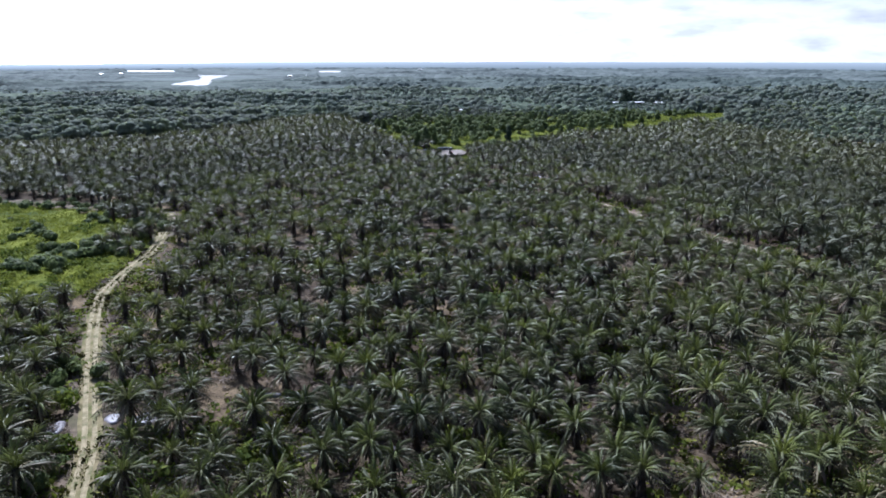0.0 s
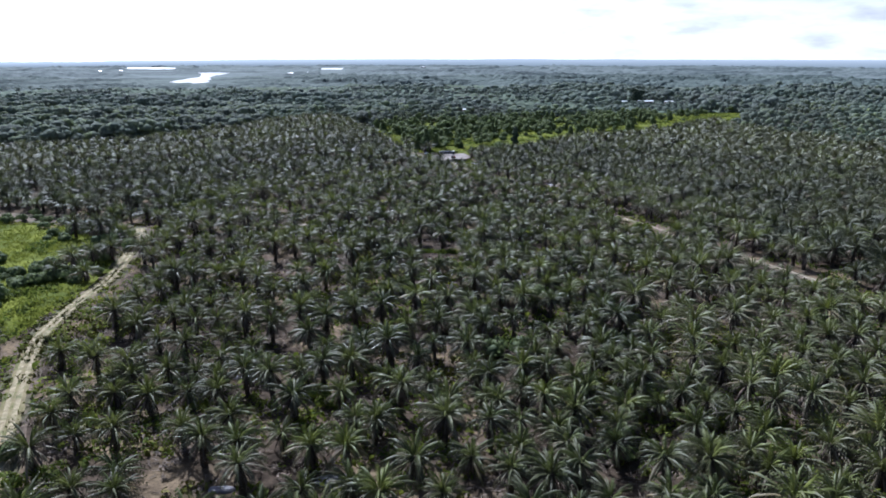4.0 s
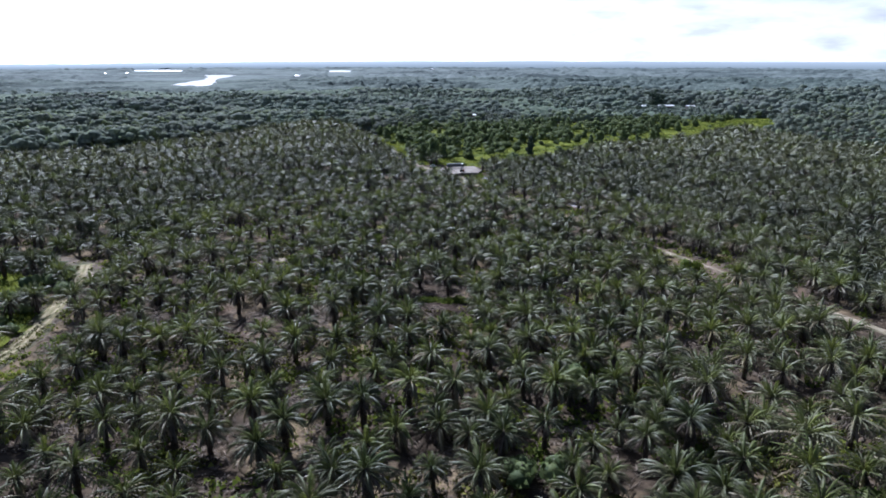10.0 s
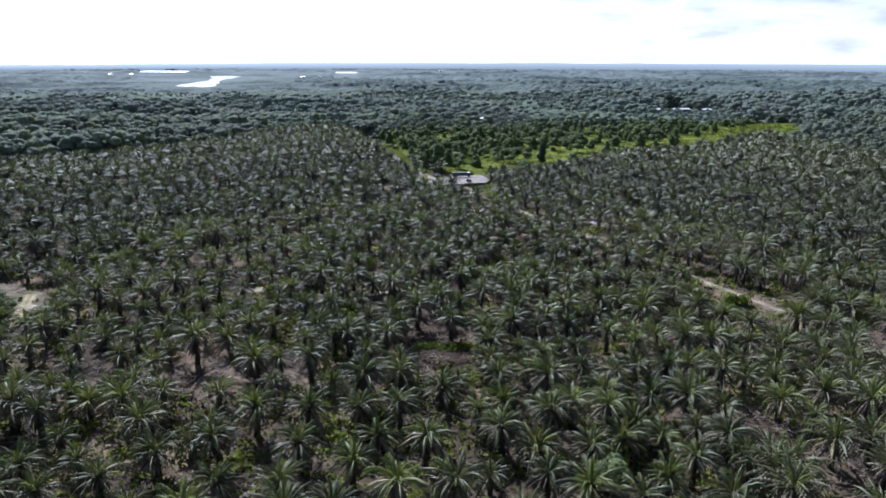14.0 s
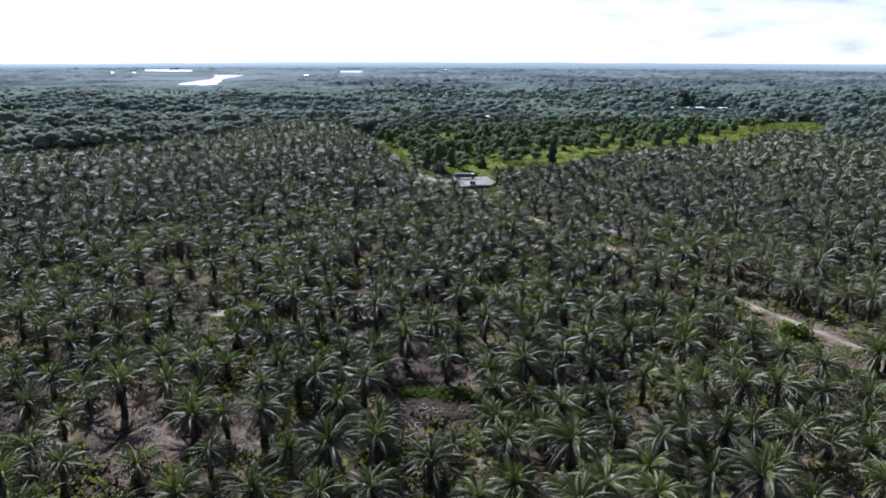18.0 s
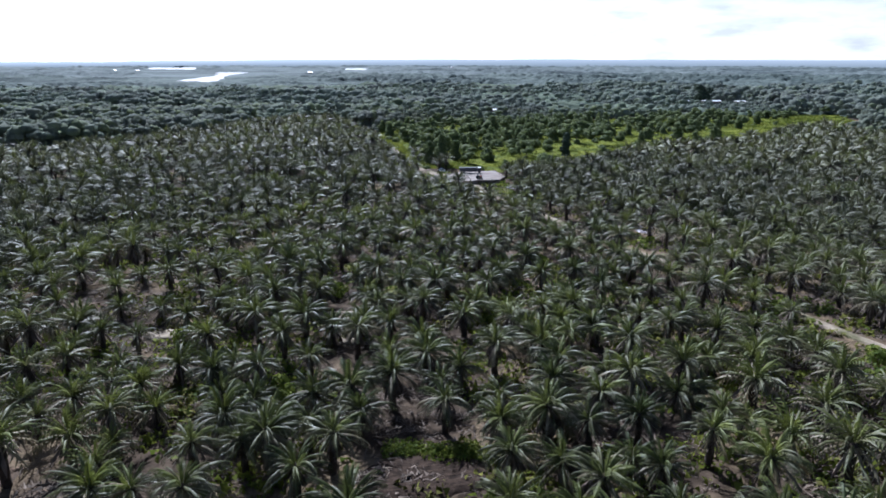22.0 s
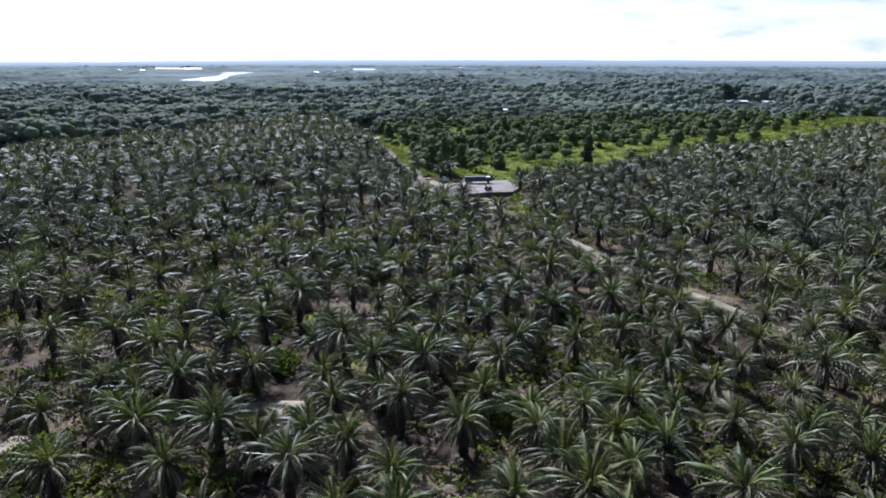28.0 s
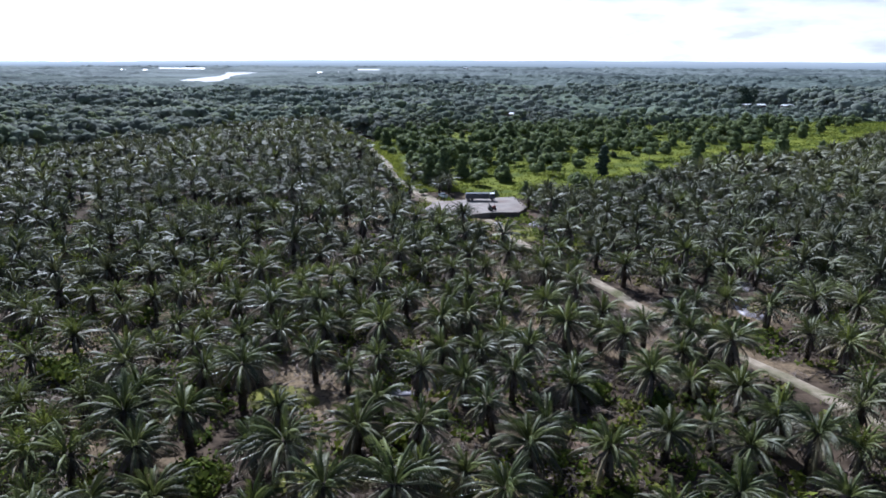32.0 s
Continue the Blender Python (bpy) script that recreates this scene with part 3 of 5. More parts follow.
def thin_frond(length, rise, droop):
    """A frond for the farther rows: a narrow ridge and a few leaflets."""
    v0, t0, w0 = ribbon_frond(length, rise, droop, 2, 0.33, 0.53)
    if rise < 0:
        return v0, t0, w0
    v1, t1, w1 = frond_arrays(length, rise, droop, 5, 1.05, 0.32, 0, 0.53)
    return np.concatenate([v0, v1]), np.concatenate([t0, t1 + len(v0)]), np.concatenate([w0, w1])


MID = {k: comb_frond(L, r, d) for k, (L, r, d) in FROND_KINDS.items()}
HALF = {k: thin_frond(L, r, d) for k, (L, r, d) in FROND_KINDS.items()}
FAR = {k: ribbon_frond(L, r, d, 2, 0.50, 0.72) for k, (L, r, d) in FROND_KINDS.items()}


def crown_arrays(plan, book):
    """All fronds of a crown in one set of arrays; 0 leaflet, 1 rib, 2 dead."""
    vs, ts, ws, base = [], [], [], 0
    for kind, turn, lean, size in plan:
        v, t, w = book[kind]
        vs.append(turned(v, turn, lean, size))
        ts.append(t + base)
        ws.append(np.full(len(w), 2) if kind == "dead" else np.where(w == 0, {"spear": 4, "young": 4, "lower": 5}.get(kind, 0), w))
        base += len(v)
    return np.concatenate(vs), np.concatenate(ts), np.concatenate(ws)


PALM_LABEL = "mature oil palm with arching dark green fronds"


def palm_thing(seed, height, split):
    """An oil palm: trunk and either every frond or the whole crown as parts."""
    r = np.random.default_rng(seed)
    base = new("oil_palm")
    tagged(base, PALM_LABEL, "oil palm", "oil palms of the plantation")
    tv, tt = trunk_arrays(height, 9, 8)
    part("trunk", sheet_mesh("trunk", tv, tt, [M_TRUNK]), None, base, "dark trunk rough with old leaf bases")
    plan = crown_plan(r)
    if split:
        for kind, turn, lean, size in plan:
            ob = part("frond", FROND_MESH[kind], None, base, "dry brown hanging frond" if kind == "dead" else "")
            ob.matrix_basis = Matrix.Translation((0, 0, height - 0.1)) @ Matrix.Rotation(turn, 4, "Z") @ Matrix.Rotation(-radians(lean), 4, "Y") @ Matrix.Translation((0.12, 0, 0)) @ Matrix.Scale(size, 4)
    else:
        v, t, w = crown_arrays(plan, FINE)
        v[:, 2] += height - 0.1
        live, dry = w != 2, w == 2
        part("crown", sheet_mesh("crown", v, t[live], [M_FROND, M_RIB, M_YOUNG, M_OLD], np.where(w[live] > 3, w[live] - 2, w[live])), None, base, "star-shaped crown of feathery fronds")
        if dry.any():
            used, back = np.unique(t[dry], return_inverse=True)
            part("dead_fronds", sheet_mesh("dead_fronds", v[used], back.reshape(-1, 3), [M_DEAD]), None, base, "dry brown fronds hanging under the crown")
    return base


# palms that stand near the flight, block by block from south to north
BLOCKS = []
BLOCKS += [(-46, 96), (52, 97), (-53, 98), (-39, 98), (-18, 98), (-29, 98), (23, 100), (46, 100), (62, 100), (-5, 101), (-47, 103), (64, 106), (36, 107), (-35, 108), (-6, 108), (19, 109), (13, 110), (49, 110), (-48, 113), (0, 114), (11, 119), (35, 119), (-76, 121), (70, 121), (-5, 123), (-22, 126), (-16, 126), (21, 126), (29, 126), (65, 128), (55, 130), (-64, 131), (-57, 131), (-45, 131), (43, 131), (-85, 132), (8, 132), (52, 135), (-39, 137), (24, 137)]
BLOCKS += [(33, 139), (-28, 141), (40, 141), (-20, 143), (-8, 143), (1, 143), (77, 143), (-72, 144), (-57, 144), (69, 146), (16, 147), (-93, 148), (94, 152), (-73, 156), (52, 156), (-19, 157), (-40, 158), (63, 158), (-6, 159), (41, 160), (-11, 161), (-49, 161), (70, 162), (78, 162), (86, 162), (94, 162), (-57, 163), (20, 163), (35, 164), (55, 164), (5, 165), (-68, 165), (-18, 165), (-27, 165), (-2, 166), (-43, 167), (47, 167), (26, 167), (-83, 171), (-66, 171)]
BLOCKS += [(-51, 171), (-32, 173), (106, 173), (-14, 174), (25, 174), (62, 175), (-41, 176), (-28, 177), (-60, 177), (17, 178), (70, 179), (-75, 179), (-9, 179), (36, 180), (7, 182), (44, 182), (-57, 183), (-36, 184), (-16, 185), (67, 187), (-45, 187), (-82, 188), (61, 189), (74, 189), (-8, 190), (49, 191), (42, 193), (80, 194), (-35, 194), (-25, 194), (1, 194), (-54, 195), (33, 195), (-15, 197), (54, 200), (-79, 202), (-4, 203), (15, 204), (-25, 204), (-66, 205)]
BLOCKS += [(23, 205), (63, 206), (69, 206), (-53, 207), (9, 208), (91, 209), (-35, 212), (-43, 212), (-54, 213), (-17, 214), (-9, 214), (-67, 216), (-26, 216), (65, 216), (49, 217), (-93, 217), (76, 218), (10, 219), (-55, 220), (44, 220), (29, 221), (37, 221), (-45, 222), (94, 222), (-17, 223), (-35, 224), (-2, 224), (-86, 224), (-24, 227), (19, 228), (64, 229), (33, 230), (54, 231), (44, 232), (-63, 233), (7, 233), (-36, 234), (-11, 234), (-42, 235), (27, 236)]
BLOCKS += [(-99, 237), (-93, 238), (-73, 239), (62, 240), (-19, 240), (-63, 240), (40, 242), (8, 243), (-33, 243), (72, 244), (15, 245), (-73, 246), (58, 247), (-59, 250), (-32, 251), (7, 253), (20, 253), (27, 254), (70, 255), (76, 255), (-44, 255), (38, 255), (-1, 256), (43, 257), (-21, 260), (-15, 260), (7, 260), (55, 260), (-49, 261), (-78, 261), (66, 262), (-69, 263), (15, 263), (28, 264), (-31, 264), (-87, 266), (25, 269), (1, 269), (-46, 269), (-57, 270)]
BLOCKS += [(63, 270), (-67, 271), (-37, 271), (-25, 272), (-11, 273), (50, 273), (7, 274), (30, 275), (44, 276), (-45, 278), (16, 279), (-59, 279), (-91, 280), (-6, 281), (21, 283), (-49, 283), (-102, 283), (61, 283), (-12, 285), (-38, 286), (40, 286), (49, 286), (-24, 286), (56, 287), (26, 287), (-30, 288), (1, 290), (44, 290), (-90, 292), (89, 292), (-16, 294), (-7, 294), (52, 295), (-71, 296), (-62, 296), (11, 296), (-85, 297), (98, 297), (30, 298), (24, 298)]
BLOCKS += [(-10, 300), (106, 301), (47, 302), (21, 303), (74, 304), (-20, 304), (-44, 304), (-31, 305), (-57, 305), (-38, 305), (-6, 306), (64, 306), (-12, 306), (7, 307), (38, 307), (24, 308), (-78, 308), (84, 310), (32, 310), (-3, 311), (59, 311), (43, 311), (-36, 312), (-18, 312), (-89, 313), (2, 314), (-69, 314), (-57, 314), (75, 315), (-24, 316), (-77, 317), (55, 317), (-41, 318), (10, 318), (-52, 318), (19, 318), (-4, 319), (-34, 320), (43, 320), (50, 321)]
BLOCKS += [(37, 321), (-12, 321), (-58, 322), (27, 323), (-24, 325), (33, 325), (-42, 325), (5, 326), (67, 329), (54, 329), (-31, 331), (-48, 331), (-54, 333), (17, 335), (40, 335), (1, 335), (28, 336), (-17, 336), (-68, 338), (-22, 339), (59, 340), (-42, 340), (-13, 340), (-33, 341), (53, 343), (-55, 343), (-65, 345), (-3, 345), (3, 346), (35, 346), (43, 347), (27, 348), (-13, 349), (-38, 350), (-32, 350), (52, 351), (7, 351), (-24, 351), (-50, 351), (-76, 352)]
BLOCKS += [(58, 353), (-61, 353), (39, 353), (32, 357), (-47, 357), (63, 358), (14, 361), (-19, 363), (25, 363), (-89, 363), (-44, 364), (-74, 365), (57, 366), (-38, 366), (73, 367), (43, 368), (-25, 369), (1, 371), (-33, 371), (-18, 373), (66, 373), (-11, 373), (8, 375), (-61, 377), (-34, 377), (37, 377), (-53, 377), (-44, 378), (-90, 378), (21, 380), (-3, 382), (55, 383), (-30, 383), (-19, 384), (-100, 386), (17, 387), (68, 388), (-106, 388), (35, 389), (64, 391)]
BLOCKS += [(-90, 392), (-27, 393), (42, 394), (9, 396), (-100, 396), (-8, 397), (-36, 397), (89, 398), (-81, 398), (-14, 399), (-71, 399), (50, 399), (-60, 400), (0, 400), (-47, 401), (31, 403), (-32, 405), (70, 406), (22, 407), (-98, 408), (-20, 409), (61, 410), (-122, 412), (36, 414), (-58, 415), (49, 415), (43, 417), (84, 418), (103, 420), (96, 422), (-9, 422), (-41, 423), (2, 423), (-51, 425), (82, 427), (-95, 429), (-33, 430), (-22, 435), (15, 437), (-73, 438)]
BLOCKS += [(-114, 439), (27, 440), (-13, 440), (-4, 441), (39, 441), (47, 441), (54, 442), (66, 443), (-109, 444), (92, 445), (114, 447), (-53, 449), (-33, 451), (-44, 454), (105, 455), (126, 457), (-158, 458), (11, 459), (118, 464), (81, 466), (-71, 466), (18, 467), (-154, 470), (-117, 473), (-84, 476), (-155, 481)]
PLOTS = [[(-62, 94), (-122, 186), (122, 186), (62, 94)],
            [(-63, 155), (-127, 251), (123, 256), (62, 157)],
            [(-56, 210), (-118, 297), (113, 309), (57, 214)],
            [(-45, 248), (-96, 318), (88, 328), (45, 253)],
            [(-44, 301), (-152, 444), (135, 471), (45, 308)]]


def in_break(x, y):
    """Low open ground beside the tracks, where no palm stands."""
    return np.any([inside(quad, x, y) for quad in (VERGE, BREAK_UPPER, BREAK_MIDDLE, BREAK_EAST, BREAK_LOW)], axis=0)


def palm_sites():
    """Where the palms stand: the blocks above, and beyond them staggered rows with gaps, kept off tracks, meadows and bare ground."""
    d = 7.3
    rows = np.arange(30, 830, d * 0.866)
    sx, sy = [], []
    for k, y in enumerate(rows):
        x = np.arange(-620, 560, d) + (k % 2) * d / 2
        sx.append(x)
        sy.append(np.full(len(x), y))
    x, y = np.concatenate(sx), np.concatenate(sy)
    x, y = x + rng.uniform(-2.6, 2.6, len(x)), y + rng.uniform(-2.6, 2.6, len(x))
    keep = wedge(x, y) & inside(PALM_LAND, x, y) & ~inside(FIELD_WEST, x, y) & ~inside(YARD, x, y) & ~inside(YARD_FRONT, x, y)
    keep &= (off_line(TRACK_WEST, x, y) > 6.0) & ~in_break(x, y) & (off_line(HEADLAND, x, y) > 6.0) & (off_line(TRACK_EAST, x, y) > 4.4) & (off_line(TRACK_NORTH, x, y) > 5)
    keep &= rng.uniform(0, 1, len(x)) > np.where(x > 45, 0.0, 0.07)
    x, y = x[keep], y[keep]
    for px, py, r in BARE:
        far = np.hypot(x - px, y - py) > r
        x, y = x[far], y[far]
    bx, by = np.array(BLOCKS, float).T
    dense = ((x > 30) & (y < 240)) | ((x > -4) & (y < 150))   # closer planting in the south-east
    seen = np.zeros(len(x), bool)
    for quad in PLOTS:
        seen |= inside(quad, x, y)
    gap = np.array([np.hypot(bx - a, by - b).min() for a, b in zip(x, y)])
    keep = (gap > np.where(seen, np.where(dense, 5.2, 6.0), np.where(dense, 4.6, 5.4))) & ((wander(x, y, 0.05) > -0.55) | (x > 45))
    on_track = inside(APRON, bx, by) | in_break(bx, by) | (off_line(TRACK_WEST, bx, by) < 4.6) | (off_line(TRACK_EAST, bx, by) < 2.8) | inside(YARD, bx, by) | inside(YARD_FRONT, bx, by)
    bx, by = bx[~on_track], by[~on_track]
    bx, by = bx + rng.uniform(-0.4, 0.4, len(bx)), by + rng.uniform(-0.4, 0.4, len(by))
    edge = np.array([(-3.2, 436.0), (-9.4, 421.0), (24.0, 455.0), (21.5, 470.0), (20.5, 478.0), (26.0, 463.0), (-115, 235), (-110.5, 239), (-117, 227), (-119, 221), (-113, 258), (-109, 219), (-120, 232), (-115, 242), (-117, 262), (-138, 267), (88, 257), (91, 250), (87, 263), (38.5, 360), (42.5, 353.5), (56.5, 333), (60, 326), (62, 319), (66, 312), (24, 391), (21, 398)])   # palms close round the yard and at the corner of the west meadow
    return np.concatenate([bx, x[keep], edge[:, 0]]), np.concatenate([by, y[keep], edge[:, 1]])


APRON = [(-42, 520), (-16, 500), (4, 480), (22, 446), (18, 425), (6, 428), (0, 444), (-14, 444), (-24, 454), (-44, 498)]   # open ground round the yard and its track
BARE = [(-89, 242, 4), (-62, 238, 4), (-116, 271, 6), (109, 223, 5), (96, 252, 4), (13, 411, 9), (21, 425, 6), (-14, 452, 8), (-22, 468, 8), (-30, 487, 7), (-37, 506, 6), (76, 291, 6), (82, 281, 6), (10, 433, 8), (20, 412, 4), (-48, 230, 5), (-48, 138, 6), (-20, 132, 5), (-10, 405, 4), (17, 346, 4), (-17, 323, 4), (-16, 315, 5), (11, 170, 5), (-2.5, 245, 8), (-8, 360, 5), (-7, 345, 5), (18, 322, 4), (57, 377, 5), (44, 380, 3.5), (9, 441, 7), (17, 446, 8), (0, 470, 20), (-57, 112, 4.5), (-63, 111, 4), (-71, 106, 3.5), (-35, 120, 3), (92, 284, 8), (100, 262, 5), (116, 226, 4), (-2.5, 234, 5), (-2.5, 250, 7), (-23.5, 297, 5), (-57, 285, 5), (6, 294, 4)]
palm_x, palm_y = palm_sites()
near = (np.abs(palm_x - 2) < 45) & (palm_y > 88) & (palm_y < 372)
close = near & (np.abs(palm_x - 4) < 42) & (palm_y > 300) & (palm_y < 362)
TEMPLATES = {}
r_palm = np.random.default_rng(21)
for split, chosen in ((True, close), (False, near & ~close)):
    for n, (x, y) in enumerate(zip(palm_x[chosen], palm_y[chosen])):
        kind = (split, n % 7)
        size = float(np.clip(r_palm.normal(1.0, 0.12), 0.72, 1.25))
        m = Matrix.LocRotScale((x, y, -0.25), Euler((r_palm.normal(0, 0.05), r_palm.normal(0, 0.05), r_palm.uniform(0, 6.28))), (size, size, size))
        if kind not in TEMPLATES:
            TEMPLATES[kind] = palm_thing(100 + n % 7 + 10 * split, 3.3 + 0.5 * (n % 7), split)
            TEMPLATES[kind].matrix_basis = m
        else:
            copy = copy_thing(TEMPLATES[kind], Matrix.LocRotScale(m.translation, m.to_quaternion(), None))
            copy.matrix_basis = m


def scatter(shapes, x, y, z, size, turn):
    """Copies of ready-made shapes (vertices, triangles, material numbers) at many places, joined into arrays."""
    vs, ts, ws, base = [], [], [], 0
    for n in range(len(x)):
        v, t, w = shapes[n % len(shapes)]
        c, s = math.cos(turn[n]) * size[n], math.sin(turn[n]) * size[n]
        out = np.empty((len(v), 3), np.float32)
        out[:, 0], out[:, 1], out[:, 2] = v[:, 0] * c - v[:, 1] * s + x[n], v[:, 0] * s + v[:, 1] * c + y[n], v[:, 2] * size[n] + z[n]
        vs.append(out)
        ts.append(t + base)
        ws.append(w)
        base += len(v)
    return np.concatenate(vs), np.concatenate(ts), np.concatenate(ws)


def palm_shape(seed, height, book, skip, rings, sides):
    r = np.random.default_rng(seed)
    plan = crown_plan(r)
    if skip > 1:   # a thinner crown for the far rows
        plan = [q for k, q in enumerate(plan) if k % 3 != 1 or q[0] in ("middle", "lower")]
    v, t, w = crown_arrays(plan, book)
    v[:, 2] += height - 0.1
    tv, tt = trunk_arrays(height, rings, sides)
    if skip > 1:
        w = np.where(w > 3, 0, w)
    return np.concatenate([v, tv]), np.concatenate([t, tt + len(v)]), np.concatenate([w, np.full(len(tt), 3)])


rest = ~near
reach = np.hypot(palm_x, np.maximum(np.abs(palm_y - 220) - 60, 0))
for name, chosen, book, skip, rings, sides, full in (("oil_palm_rows", rest & (reach < 118), MID, 1, 3, 6, 0.98), ("farther_oil_palm_rows", rest & (reach >= 118) & (reach < 250), HALF, 2, 2, 5, 1.06), ("far_oil_palm_rows", rest & (reach >= 250), FAR, 2, 1, 4, 1.1)):
    shapes = [palm_shape(300 + k, 2.9 + 0.40 * k, book, skip, rings, sides) for k in range(8)]
    n = int(chosen.sum())
    v, t, w = scatter(shapes, palm_x[chosen], palm_y[chosen], np.full(n, -0.25), np.clip(r_palm.normal(full, 0.12, n), 0.72, 1.4) * np.where((palm_x[chosen] > 40) & (palm_y[chosen] < 280), 1.08, 1.0), r_palm.uniform(0, 6.28, n))
    stuff(name, v, t, [M_FROND, M_RIB, M_DEAD, M_TRUNK, M_YOUNG, M_OLD], "rows of mature oil palms with feathery crowns", "oil palms", w)


# the plantation goes on beside and behind the flight
r_outer = np.random.default_rng(77)
ox, oy = (a.ravel() for a in np.meshgrid(np.arange(-185, 190, 7.3), np.arange(-50, 330, 6.8)))
ox, oy = ox + r_outer.uniform(-2.4, 2.4, len(ox)), oy + r_outer.uniform(-2.4, 2.4, len(oy))
outer = ~(wedge(ox, oy) & (oy > 28)) & ~inside(FIELD_WEST, ox, oy) & (off_line(TRACK_WEST, ox, oy) > 5) & (off_line(TRACK_EAST, ox, oy) > 5)
ox, oy = ox[outer], oy[outer]
v, t, w = scatter([palm_shape(340 + k, 3.0 + 0.4 * k, FAR, 2, 1, 4) for k in range(6)], ox, oy, np.full(len(ox), -0.25), np.clip(r_outer.normal(1.05, 0.12, len(ox)), 0.72, 1.4), r_outer.uniform(0, 6.28, len(ox)))
stuff("outer_oil_palm_rows", v, t, [M_FROND, M_RIB, M_DEAD, M_TRUNK, M_YOUNG, M_OLD], "rows of mature oil palms with feathery crowns", "oil palms", w)


# ---- trees, shrubs and woods ----
def leaf_ball(r, lobes, leaves, size, loose=0.2):
    """Leaf triangles on a cluster of lobes (centre x, y, z, radii), turned mostly outwards."""
    weights = np.array([a * b for *_, a, b in lobes])
    pick = r.choice(len(lobes), leaves, p=weights / weights.sum())
    lob = np.array(lobes)[pick]
    n = r.normal(0, 1, (leaves, 3))
    n[:, 2] = np.abs(n[:, 2]) * 0.9 - 0.25 + n[:, 2] * 0.25
    n /= np.linalg.norm(n, axis=1)[:, None]
    depth = r.uniform(0.85, 1.06, leaves)
    c = lob[:, :3] + n * np.stack([lob[:, 3], lob[:, 3], lob[:, 4]], 1) * depth[:, None]
    face = n + r.normal(0, loose, (leaves, 3))
    face /= np.linalg.norm(face, axis=1)[:, None]
    a = np.cross(face, r.normal(0, 1, (leaves, 3)))
    a /= np.linalg.norm(a, axis=1)[:, None]
    b = np.cross(face, a)
    s = size * r.uniform(0.6, 1.35, leaves)[:, None]
    v = np.stack([c - a * s * 0.6 - b * s * 0.35, c + a * s * 0.6 - b * s * 0.35, c + b * s * 0.8 - face * s * 0.15], 1).reshape(-1, 3)
    return v, np.arange(3 * leaves).reshape(-1, 3)


def tree_shape(seed, height, spread, kind, leaves, size):
    """Crown and trunk arrays of a broadleaf tree. kind: round, column (wrapped in creepers), umbrella or bush."""
    r = np.random.default_rng(seed)
    lobes = []
    if kind == "column":
        for k in range(7):
            s = (k + 0.5) / 7
            w = spread * (1.08 - 0.62 * s * s) * r.uniform(0.75, 1.1)
            lobes.append((r.normal(0, 0.12) * spread, r.normal(0, 0.12) * spread, height * (0.07 + 0.82 * s), w, height * 0.11))
        for k in range(3):
            a = r.uniform(0, 6.28)
            lobes.append((spread * 0.8 * math.cos(a), spread * 0.8 * math.sin(a), height * r.uniform(0.15, 0.7), spread * 0.4, height * 0.08))
    elif kind == "bush":
        for k in range(6):
            a, d = r.uniform(0, 6.28), spread * r.uniform(0.1, 0.65)
            lobes.append((d * math.cos(a), d * math.sin(a), height * r.uniform(0.3, 0.6), spread * r.uniform(0.4, 0.6), height * r.uniform(0.3, 0.42)))
    elif kind == "umbrella":
        for k in range(9):
            a, d = k * 2.4, spread * math.sqrt(k / 9) * 0.8
            lobes.append((d * math.cos(a), d * math.sin(a), height * r.uniform(0.76, 0.9) - d * d * 0.02, spread * r.uniform(0.3, 0.42), height * r.uniform(0.09, 0.14)))
    else:
        for k in range(9):
            a, d = k * 2.4 + r.uniform(-0.4, 0.4), spread * r.uniform(0.15, 0.62)
            lobes.append((d * math.cos(a), d * math.sin(a), height * r.uniform(0.42, 0.84), spread * r.uniform(0.36, 0.55), height * r.uniform(0.13, 0.2)))
    cv, ct = leaf_ball(r, lobes, leaves, size)
    if size > 0.4 and kind != "umbrella" and size < 0.79:   # dense crowns: uneven leafy skins under the outer leaves
        vs, ts, base = [cv], [ct], len(cv)
        for lx, ly, lz, wide, high in lobes:
            bm = bmesh.new()
            bmesh.ops.create_icosphere(bm, subdivisions=1, radius=1)
            bmesh.ops.delete(bm, geom=[f for f in bm.faces if f.calc_center_median().z < -0.5], context="FACES")
            bm.verts.index_update()
            co = np.array([v.co for v in bm.verts]) * r.uniform(0.8, 1.05, (len(bm.verts), 1))
            vs.append(co * (wide, wide, high) + (lx, ly, lz))
            ts.append(np.array([[v.index for v in f.verts] for f in bm.faces]) + base)
            base += len(co)
            bm.free()
        cv, ct = np.concatenate(vs), np.concatenate(ts)
    tv, tt = trunk_arrays(height * 0.7, 3, 6, 0.035 * height * 0.5 + 0.1, 0.08, 0.03)
    vs, ts, base = [tv], [tt], len(tv)
    for lx, ly, lz, *_ in lobes[:5]:  # limbs from the trunk to the lobes
        z0 = min(lz, height * 0.66) * 0.6
        q = 0.012 * height
        vs.append(np.array([(-q, 0, z0), (q, -q, z0), (q, q, z0), (lx, ly, lz)]))
        ts.append(np.array([(0, 1, 3), (1, 2, 3), (2, 0, 3)]) + base)
        base += 4
    return (cv, ct), (np.concatenate(vs), np.concatenate(ts))


def tree_thing(name, seed, height, spread, kind, leaves, size, label, category, group, mat):
    base = new(name)
    tagged(base, label, category, group)
    (cv, ct), (tv, tt) = tree_shape(seed, height, spread, kind, leaves, size)
    part("trunk", sheet_mesh("trunk", tv, tt, [M_BARK]), None, base)
    part("crown", sheet_mesh("crown", cv, ct, [mat]), None, base)
    return base


